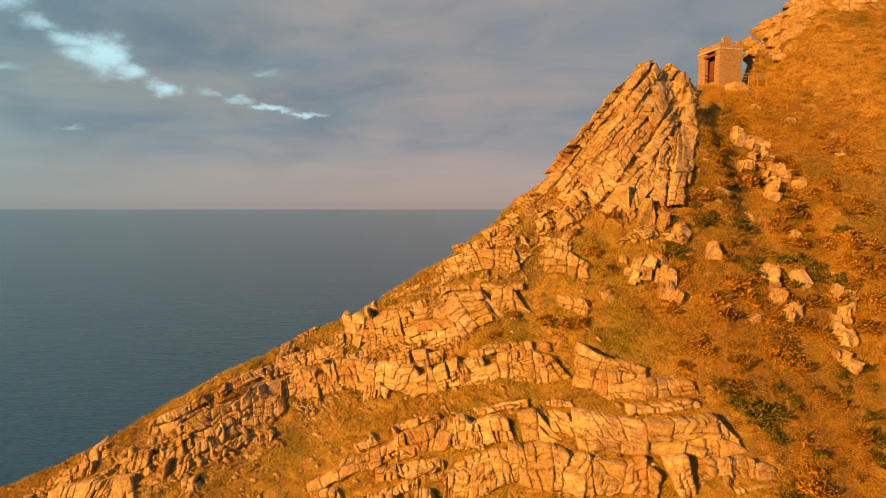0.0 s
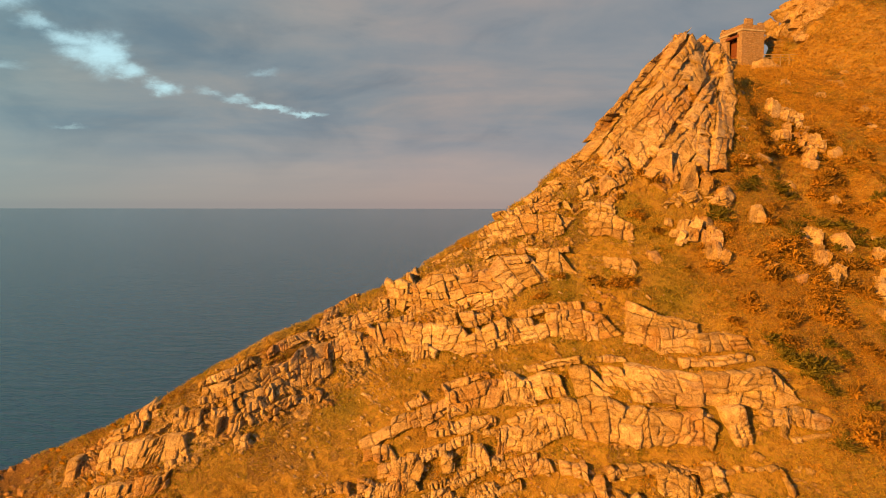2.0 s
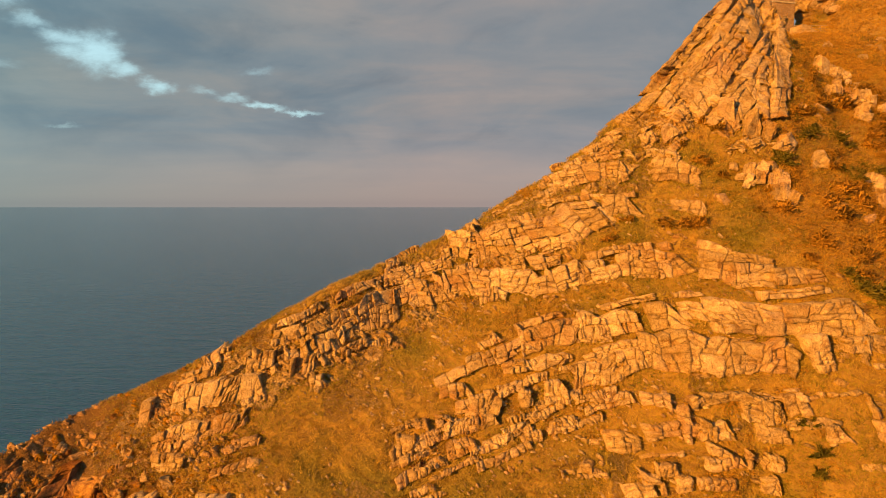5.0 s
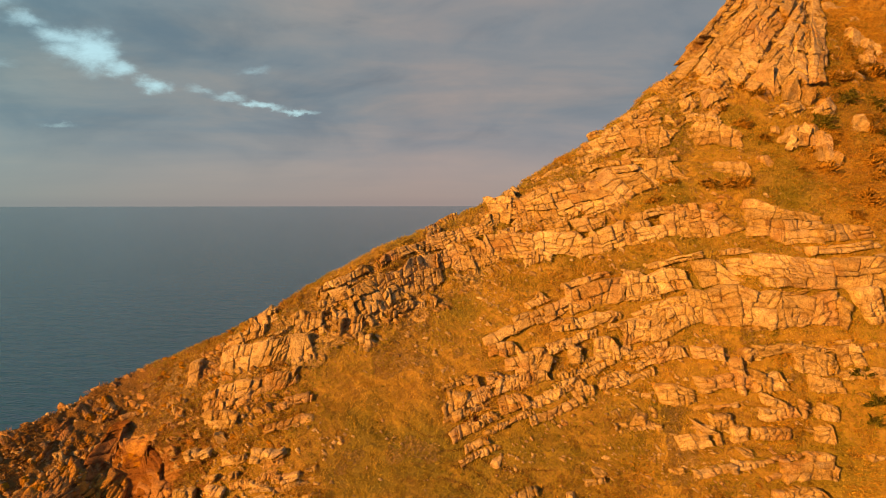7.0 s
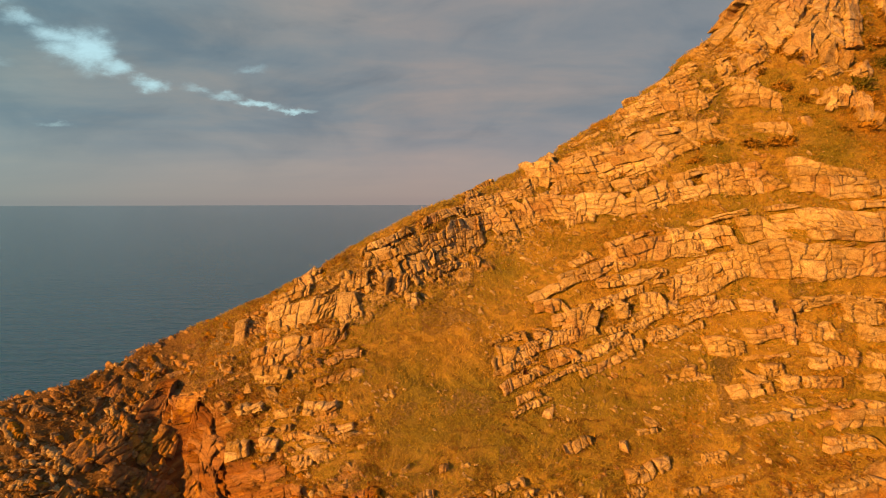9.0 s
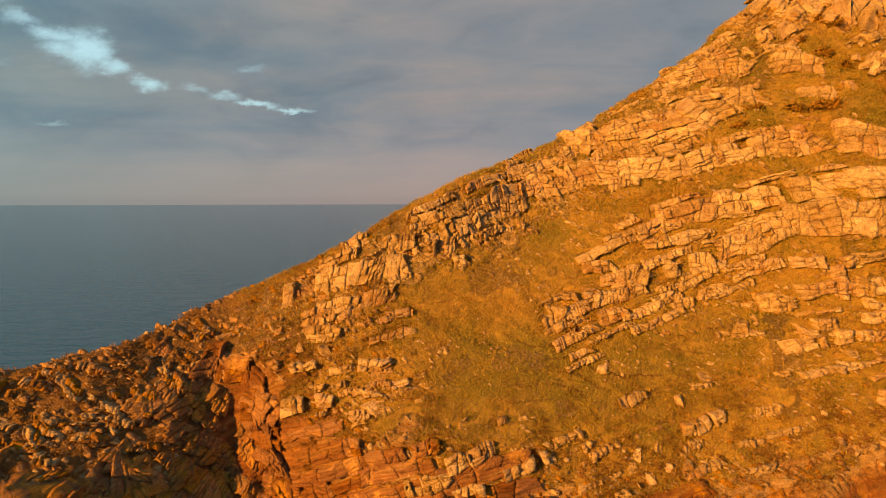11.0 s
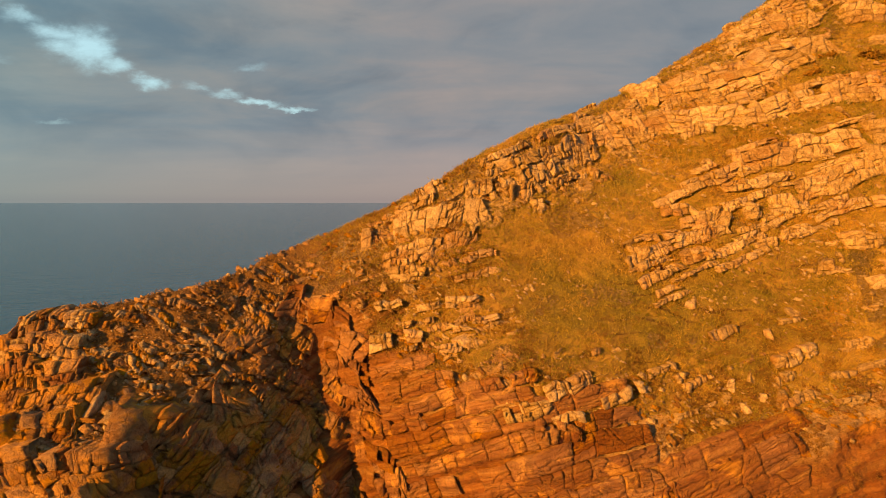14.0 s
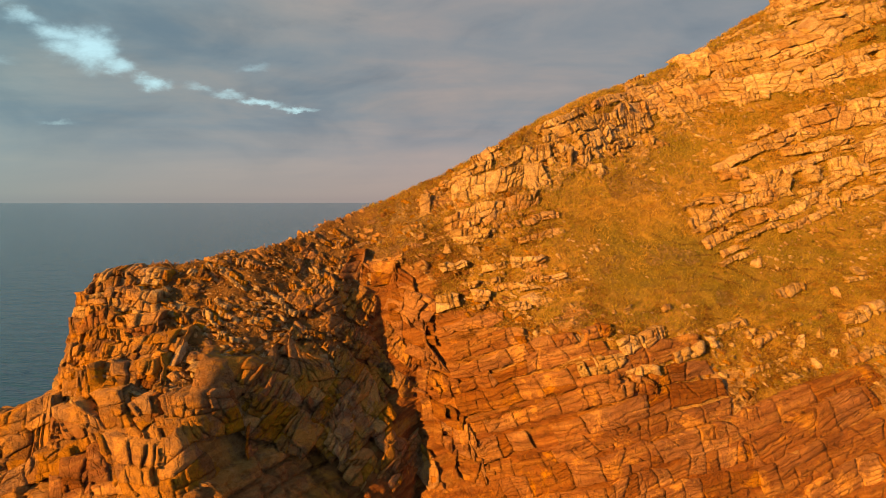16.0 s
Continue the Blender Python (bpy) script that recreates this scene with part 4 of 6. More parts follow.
for k in range(34):
    x = rng.uniform(-20.2, 3.5)
    z = np.interp(x, [-21, -18, -14, -10, -6, -2, 2], [22.6, 21.6, 20.6, 19.8, 19.4, 19.8, 20.8]) + rng.uniform(-1.2, 1.4)
    long = rng.uniform(0.5, 1.8)
    bed(CHIPS, [(x, z), (x + long, z + 0.33 * long)], rng.uniform(0.15, 0.36), 0.4, 480 + k, 0.2, rng.uniform(-15, 10), out=0.12, name="slab_litter")

# ---- the ground: one sheet, with beds, joints and rubble worked into it ----
XS = np.concatenate([np.arange(-52, -38.6, 0.8), np.arange(-38.6, 19, 0.09), np.arange(19, 46, 0.15), np.arange(46, 81, 1.5)])
BASE = loft(XS)
ROWS_N, COLS_N = BASE.shape[:2]


def normals_of(grid):
    du, dv = np.gradient(grid, axis=1), np.gradient(grid, axis=0)
    n = np.cross(du, dv)
    n /= np.linalg.norm(n, axis=2, keepdims=True) + 1e-9
    return n * np.sign(n[..., 1:2] * -1 + n[..., 2:3] * 0.5 + 1e-6)


def cells(along, across, length, thick, seed):
    """Courses of joined blocks: for each point its block's random number, its course's, and how near a joint it lies."""
    course = np.floor(across / thick)
    shift = lattice(course.astype(np.int64), 0 * course.astype(np.int64) + 3, 0 * course.astype(np.int64), seed)
    size = length * (0.6 + 0.9 * lattice(course.astype(np.int64), 0 * course.astype(np.int64) + 9, 0 * course.astype(np.int64), seed))
    u = along / size + 7.3 * shift
    col = np.floor(u)
    one = lattice(course.astype(np.int64), col.astype(np.int64), 0 * col.astype(np.int64) + 1, seed + 5)
    fu, fv = u - col, across / thick - course
    joint = np.minimum(np.minimum(fu, 1 - fu) * size, np.minimum(fv, 1 - fv) * thick)
    return one, shift, joint


def bed_relief(x, z, noise_along):
    """Where beds crop out of the slope."""
    bare = np.zeros(len(x))
    for label, line, thick, length, seed, gaps, lean, split, rough, rock, out, name, steep in BEDS:
        lx, lz = np.array(line, float).T
        tall = thick * math.hypot(lx[-1] - lx[0], lz[-1] - lz[0]) / (lx[-1] - lx[0])
        pick = (x > lx[0] - 0.6) & (x < lx[-1] + 0.6) & (z > lz.min() - 1) & (z < lz.max() + tall + 1)
        px = x[pick]
        f = (z[pick] - np.interp(px, lx, lz) + 0.12 * noise_along[pick]) / tall
        ends = step(lx[0] - 0.3, lx[0] + 0.2, px) * step(lx[-1] + 0.3, lx[-1] - 0.2, px)
        bare[pick] = np.maximum(bare[pick], step(-0.05, 0.10, f) * step(1.0, 0.86, f) * ends)
    return bare


def shape_ground():
    flat = BASE.reshape(-1, 3)
    x, y, z = flat.T
    v = np.repeat(V, COLS_N)
    crest = np.tile(BASE[np.searchsorted(V, 2.0)][:, 2], ROWS_N)
    below = np.where(v > 1.9, crest - z, 0)
    rough = fbm(flat, 3.0, 4, 3)
    fine = fbm(flat, 0.9, 3, 11)
    # where bare rock shows
    top = np.interp(x, [-26, -24, -22, -20.7, -18, -14, -10, -8.5, -7, -4, -2, 3, 7, 15, 30], [23, 23.6, 23.2, 21.8, 20.4, 19.4, 18.9, 18.2, 16.6, 17.8, 18.6, 20.0, 21.6, 22, 18])
    dip = np.stack([0.35 * (x + 0.3 * z), 0.2 * y, 1.6 * (z - 0.3 * x)], 1)
    cliff = step(-1.5, 1.1, top - z + 0.9 * rough + 0.9 * fbm(dip, 1.0, 3, 67)) * step(-27, -24.6, x) * (v > 2)
    head = step(-24.0, -26.0, x + 0.8 * rough)
    head_cliff = head * step(0.4, -0.4, z - np.interp(x, [-40, -37, -30, -27.5, -25], [17.5, 18.6, 18.9, 19.2, 20]) + 0.3 * rough)
    end_wall = step(0.5, -0.3, x + 36.9 - 0.42 * (22.5 - z) + 0.25 * rough) * head
    ridge = step(-27, -24.5, x) * step(8, 4, x) * step(5.6, 4.0, below + 1.6 * rough) * step(-0.1, 0.5, below + 0.4 * fine) * step(-0.75, -0.2, fbm(flat, 1.4, 3, 19))
    edge = 17.3 - 0.42 * (50.2 - z) + 0.25 * rough
    spine = step(2.5, 4.5, x + 0.6 * rough) * step(9, 8, x) * step(4.2, 2.6, below + 1.2 * rough) * step(0.2, 0.8, below)
    crag = step(5.5, 8.5, x + 0.7 * rough) * (x < edge) * step(-1, 1.2, z - np.interp(x, [6, 9, 13, 17], [42.5, 41.0, 41.0, 43]) + 1.3 * rough)
    crag = np.maximum(crag, 0.85 * spine)
    knoll = step(33.6, 34.8, x) * step(2.6, 1.2, below + 1.2 * rough) * (v > 1.7)
    rubble = head * (1 - head_cliff) * step(0.05, 0.7, rough + 0.5 * fine)
    speck = step(0.42, 0.8, fbm(flat, 1.7, 3, 23) + 0.15 * rough) * step(14, 8, x) * (v > 2)
    gully = step(-27.6, -26.2, x) * step(-17.5, -20.5, x + 0.25 * (z - 20) + 0.8 * rough) * step(24.8, 21.5, z + 0.9 * rough)
    bare = bed_relief(x, z, fbm(flat, 0.9, 3, 61))
    under = bare
    bare = bare * (1 - np.maximum(cliff, head_cliff))
    slope_up = np.interp(x, [-24, -8, 0, 8, 16], [0.5, 0.5, 0.3, 0.12, 0.0])
    b1, bc, bj = cells(x + slope_up * z + 0.15 * fine, z - slope_up * x + 0.2 * rough, 0.85, 0.7, 12)
    b2, _, bj2 = cells(x + slope_up * z + 0.2 * fine, z - slope_up * x, 0.4, 0.33, 13)
    # soil and dead stems fill the joints between the blocks
    joints = bare * (0.66 - 0.55 * step(0.11, 0.03, bj) - 0.30 * step(0.07, 0.02, bj2))
    rock = np.clip(np.maximum.reduce([joints, cliff, head_cliff, end_wall * 0.9, ridge * (0.60 - 0.06 * step(-16, -21, x + 1.5 * rough)), crag * 0.7, knoll * 0.8, rubble * 0.6, speck * 0.5]), 0, 1)
    # the bedding: level to gently rising inland, steeper at the right, falling into the gully
    rise = np.interp(x, [-52, -28, -24, -20, -8, 4, 20], [-2.6, -2.6, 1.9, 0.0, -5.4, -9.6, -15])
    across = z + rise + 0.22 * fbm(flat, 5.0, 3, 31)
    across = across + 0.35 * np.sin(1.9 * across) + 0.12 * np.sin(5.3 * across)
    along = x * 0.9 + 0.35 * z + 0.18 * fbm(flat, 2.5, 2, 37)
    one, course, joint = cells(along, across, 1.5, 0.62, 2)
    small, course2, joint2 = cells(along + 0.4 * z, across + 0.1, 0.55, 0.27, 4)
    tiny, _, joint3 = cells(along - 0.3 * z, across + 0.05 * fine, 0.26, 0.13, 6)
    lead = np.maximum(cliff, head_cliff)
    push = 0.6 * cliff * (0.46 * (course - 0.5) + 0.40 * (one - 0.5) + 0.22 * (small - 0.5) + 0.11 * (tiny - 0.5) - 0.12 * step(0.08, 0.0, joint) - 0.08 * step(0.05, 0.0, joint2))
    # buttress and gash either side of the gully
    push = push - lead * 0.9 * np.exp(-((x + 21.2 + 0.40 * (z - 17.5)) / 0.3) ** 2) * step(24.5, 22, z) * step(15, 17, z)
    push = push + lead * 0.35 * fbm(flat, 2.2, 3, 41)
    # slabs on the crag and the ridge lean inland
    lean = x * 0.85 - z * 0.52
    up = x * 0.52 + z * 0.85
    s1, c1, j1 = cells(up, lean, 2.2, 0.75, 7)
    s2, c2, j2 = cells(up + 0.5 * lean, lean, 0.8, 0.4, 8)
    s3, _, j3 = cells(up - 0.3 * lean, lean + 0.1 * fine, 0.42, 0.22, 10)
    push = push + 0.5 * crag * (0.75 * (c1 - 0.4) + 0.55 * (s1 - 0.5) + 0.20 * (s2 - 0.5) + 0.09 * (s3 - 0.5) - 0.28 * step(0.10, 0.0, j1) - 0.10 * step(0.06, 0.0, j2))
    push = push + crag * 0.75 * step(2.2, 0.4, edge - x) * step(42.5, 44.5, z)
    h1, hc, hj = cells(x + 0.35 * z + 0.12 * fine, z - 0.12 * x + 0.15 * rough, 1.0, 0.8, 15)
    push = push + head_cliff * (0.35 * (hc - 0.5) + 0.38 * (h1 - 0.5) + 0.18 * (small - 0.5) + 0.08 * (tiny - 0.5) - 0.2 * step(0.11, 0.0, hj))
    trough = (z - 19.8 + 0.65 * (x + 31)) / 1.19 + 0.25 * rough
    push = push - 1.2 * np.exp(-(trough / 0.6) ** 2) * step(-31.6, -30, x) * step(-25.6, -26.6, x)
    k1, kc, kj = cells(x + 0.6 * z + 0.08 * fine, z - 0.6 * x + 0.12 * rough, 1.3, 0.42, 9)
    b_small, _, _ = cells(x + 0.6 * z + 0.1 * fine, z - 0.6 * x + 0.12 * rough, 0.5, 0.21, 16)
    band = np.maximum(np.maximum(ridge, knoll), end_wall)
    r1, rc, rj = cells(0.7 * x - 0.7 * z + 0.15 * fine, 0.7 * x + 0.7 * z + 0.15 * rough, 0.8, 0.34, 17)
    push = push + np.maximum(rubble, 0.5 * head * (1 - head_cliff)) * (0.34 * (r1 - 0.4) + 0.20 * (rc - 0.5) + 0.10 * (tiny - 0.5) - 0.10 * step(0.06, 0.0, rj))
    push = push + band * (0.13 * (k1 - 0.45) + 0.16 * (kc - 0.5) - 0.12 * step(0.06, 0.0, kj) + 0.05 * fine + 0.11 * (b_small - 0.5) + 0.04 * (tiny - 0.5))
    # the sheet lies back behind the blocks of the beds
    push = push * (1 - 0.75 * under) + under * (0.06 * (b1 - 0.5) - 0.14)
    # turf: hummocks, and small terraces worn across the slope
    turf = (1 - np.clip(rock, 0, 1)) * (v > 1.9) * (1 - 0.9 * under)
    push = push + turf * (0.11 * rough + 0.08 * fine + 0.03 * np.sin(8 * (z + 0.25 * x) + 7 * rough))
    push = push * step(0.6, 1.8, v) * step(80, 45, x)
    push = push * (1 - 0.8 * step(-27.2, -26.4, x) * step(-23.6, -24.4, x) * step(17, 18.5, z)) * (1 - 0.4 * step(-24.6, -24.0, x) * step(-21.8, -22.6, x))
    n = normals_of(BASE).reshape(-1, 3)
    moved = flat + n * push[:, None]
    red = np.clip(np.maximum(cliff * (0.35 + 0.65 * step(0.4, 1.0, (top - z + 0.8 * rough) / np.interp(x, [-14, -6], [3.2, 1.5]))), gully * 0.9), 0, 1)
    red = np.maximum(red, 0.65 * head_cliff * step(0.3, 1.4, 19.3 - z + 0.5 * rough))
    worn = (z + 0.10 * x + 0.55 * rough) / 0.62
    soil = step(0.13, 0.05, np.abs(worn - np.floor(worn) - 0.5)) * step(0.1, 0.45, fbm(flat * (0.4, 0.4, 1.0), 1.2, 3, 57)) * step(-13, -9, x) * step(27, 25, z) * (1 - rock)
    green = step(0.0, 0.7, fbm(flat, 4.0, 3, 51) + 0.9 * np.exp(-(((x + 12) / 4.5) ** 2 + ((z - 24) / 2.2) ** 2)) - 0.25)
    green = green * step(-25, -23, x)
    return moved.reshape(BASE.shape), dict(rock=rock, red=red, green=green, lichen=head_cliff, soil=soil, heathy=step(-19.0, -24.0, x + 1.2 * rough))


LAND, MASK = shape_ground()
LAND_N = normals_of(LAND)


def sheet(name, grid, material):
    r, c = grid.shape[:2]
    idx = np.arange(r * c).reshape(r, c)
    quads = np.stack([idx[:-1, :-1], idx[1:, :-1], idx[1:, 1:], idx[:-1, 1:]], -1).reshape(-1, 4)
    return mesh_of(name, grid.reshape(-1, 3), quads, material)


def mesh_of(name, points, faces, material):
    """A mesh from arrays of points and of faces that all have as many corners."""
    me = bpy.data.meshes.new(name)
    me.vertices.add(len(points))
    me.vertices.foreach_set("co", np.ascontiguousarray(points, np.float32).reshape(-1))
    me.loops.add(faces.size)
    me.loops.foreach_set("vertex_index", np.ascontiguousarray(faces, np.int32).reshape(-1))
    me.polygons.add(len(faces))
    me.polygons.foreach_set("loop_start", np.arange(0, faces.size, faces.shape[1], dtype=np.int32))
    me.update(calc_edges=True)
    me.materials.append(material)
    return me


ground_mesh = sheet("ground", LAND, GROUND)
for key, values in MASK.items():
    ground_mesh.attributes.new(key, "FLOAT", "POINT").data.foreach_set("value", values.astype(np.float32))
ground = tagged(new("ground", ground_mesh), "steep headland slope of dry turf, broken limestone and red cliff above the sea", "ground", kind="structure")

sea_mesh = sheet("water", np.array([[(-6000, 6000, 0), (6000, 6000, 0)], [(-6000, -600, 0), (6000, -600, 0)]], float), SEA)
tagged(new("water", sea_mesh), "calm blue-grey sea with fine ripples reaching the horizon", "sea", kind="structure")


def front_y(x, z):
    """Where the bare slope lies at x and height z."""
    c = int(np.argmin(np.abs(XS - x)))
    rows = np.where(V >= 1.98)[0]
    col = BASE[rows, c]
    return float(np.interp(-z, -col[:, 2], col[:, 1]))


def spots(count, weight, seed):
    """Random places on the sheet, by weight: rows and columns of its grid."""
    rng = np.random.default_rng(seed)
    area = np.linalg.norm(np.cross(np.gradient(LAND, axis=1), np.gradient(LAND, axis=0)), axis=2)
    w = (weight.reshape(ROWS_N, COLS_N) * area).reshape(-1)
    w[~np.isfinite(w)] = 0
    pick = rng.choice(w.size, count, p=w / w.sum())
    p = LAND.reshape(-1, 3)[pick] + rng.uniform(-0.05, 0.05, (count, 3))
    return p, LAND_N.reshape(-1, 3)[pick], pick

# ---- stone shapes ----
def hull(points):
    bm = bmesh.new()
    for p in points:
        bm.verts.new(p)
    res = bmesh.ops.convex_hull(bm, input=bm.verts)
    spare = {g for g in res["geom_interior"] + res["geom_unused"] if isinstance(g, bmesh.types.BMVert)}
    bmesh.ops.delete(bm, geom=list(spare), context="VERTS")
    return bm


def stone_points(rng, square):
    """Points of a broken block within a unit cube; square: how boxy it is."""
    pts = []
    skew = rng.uniform(-0.22, 0.22, 2) * (1.5 - square)
    taper = 1 - rng.uniform(0, 0.35) * (1.9 - 1.5 * square)
    for sx in (-0.5, 0.5):
        for sy in (-0.5, 0.5):
            for sz in (-0.5, 0.5):
                corner = np.array([sx, sy, sz]) * (1 + rng.uniform(-0.26, 0.06, 3) * (1.6 - square))
                if sz > 0:
                    corner[:2] = corner[:2] * taper + skew
                chip = rng.uniform(0.02, 0.20) * (1.8 - square)
                for axis in range(3):
                    q = corner.copy()
                    q[axis] -= np.sign(q[axis]) * chip * rng.uniform(0.3, 1.6)
                    pts.append(q)
    return pts


def stone_mesh(name, seed, square, material, rough=0.085):
    """A broken block: a chipped hull whose faces are split and roughened."""
    bm = hull(stone_points(np.random.default_rng(seed), square))
    bmesh.ops.dissolve_limit(bm, angle_limit=0.09, verts=bm.verts, edges=bm.edges)
    bmesh.ops.triangulate(bm, faces=bm.faces)
    long = [e for e in bm.edges if e.calc_length() > 0.34]
    bmesh.ops.subdivide_edges(bm, edges=long, cuts=2 if len(long) < 30 else 1, use_grid_fill=True)
    bmesh.ops.triangulate(bm, faces=bm.faces)
    co = np.array([v.co for v in bm.verts])
    shift = fbm(co + 3.1 * seed, 0.30, 2, seed)
    steps = np.round(fbm(co * (2.2, 1.0, 0.8) + 1.7 * seed, 0.5, 2, seed + 9) * 2.5) / 2.5
    for v, s, st in zip(bm.verts, shift, steps):
        v.co += v.co.normalized() * (rough * s + rough * 0.9 * st)
    me = bpy.data.meshes.new(name)
    bm.to_mesh(me)
    bm.free()
    me.materials.append(material)
    return me


OCHRE_BLOCKS = [stone_mesh("block", 190 + k, 0.66, OCHRE_ROCK, 0.09) for k in range(16)]
BROKEN = [stone_mesh("slab", 220 + k, 0.72, ROCK, 0.08) for k in range(16)]
BOULDERS = [stone_mesh("boulder", 160 + k, 0.25, ROCK) for k in range(14)]


PEBBLES = []
for k in range(10):
    bm = hull(stone_points(np.random.default_rng(250 + k), 0.6))
    bmesh.ops.triangulate(bm, faces=bm.faces)
    PEBBLES.append(bpy.data.meshes.new("stone"))
    bm.to_mesh(PEBBLES[-1])
    bm.free()


TABLE_Z = np.arange(-4.0, 75.0, 0.1)
_front = np.where(V >= 1.98)[0]
TABLE_Y = np.array([np.interp(-TABLE_Z, -BASE[_front, c, 2], BASE[_front, c, 1]) for c in range(COLS_N)])


def slope_y(x, z):
    """Where the bare slope lies, for arrays of x and heights z."""
    c = np.clip(np.searchsorted(XS, x) - 1, 0, COLS_N - 2)
    fx = np.clip((x - XS[c]) / (XS[c + 1] - XS[c]), 0, 1)
    q = np.clip((z - TABLE_Z[0]) / 0.1, 0, len(TABLE_Z) - 2.001)
    r = q.astype(int)
    fz = q - r
    return (TABLE_Y[c, r] * (1 - fx) + TABLE_Y[c + 1, r] * fx) * (1 - fz) + (TABLE_Y[c, r + 1] * (1 - fx) + TABLE_Y[c + 1, r + 1] * fx) * fz


def block_grid(nu, nv):
    """Faces of a block: its front, nu by nv, and the sides that run back from the front's rim."""
    idx = np.arange((nu + 1) * (nv + 1)).reshape(nv + 1, nu + 1)
    front = np.stack([idx[:-1, :-1], idx[:-1, 1:], idx[1:, 1:], idx[1:, :-1]], -1).reshape(-1, 4)
    rim = np.concatenate([idx[0, :-1], idx[:-1, -1], idx[-1, :0:-1], idx[:0:-1, 0]])
    back = idx.size + np.arange(len(rim))
    sides = np.stack([np.roll(rim, -1), rim, back, np.roll(back, -1)], -1)
    return rim, np.concatenate([front, sides])


ROCKS = (ROCK, RED_ROCK, OCHRE_ROCK)


def shatter(quad, rng, size, aspect):
    """A quad of (x, z) corners broken into smaller ones by crooked cracks."""
    wide, tall = np.linalg.norm(quad[1] - quad[0]), np.linalg.norm(quad[3] - quad[0])
    if max(wide / aspect ** 0.5, tall * aspect ** 0.5) < size * math.exp(rng.normal(0.1, 0.5)):
        return [quad]
    f, g = np.clip(rng.uniform(0.3, 0.7) + rng.normal(0, 0.09, 2), 0.15, 0.85)
    a, b, c, d = quad
    if wide > tall * aspect * math.exp(rng.normal(0, 0.35)):
        p, q = a + (b - a) * f, d + (c - d) * g
        halves = [np.array([a, p, q, d]), np.array([p, b, c, q])]
    else:
        p, q = a + (d - a) * f, b + (c - b) * g
        halves = [np.array([a, b, q, p]), np.array([p, q, c, d])]
    return [leaf for half in halves for leaf in shatter(half, rng, size, aspect)]


LEDGE_RIMS, LITTER = [], {}


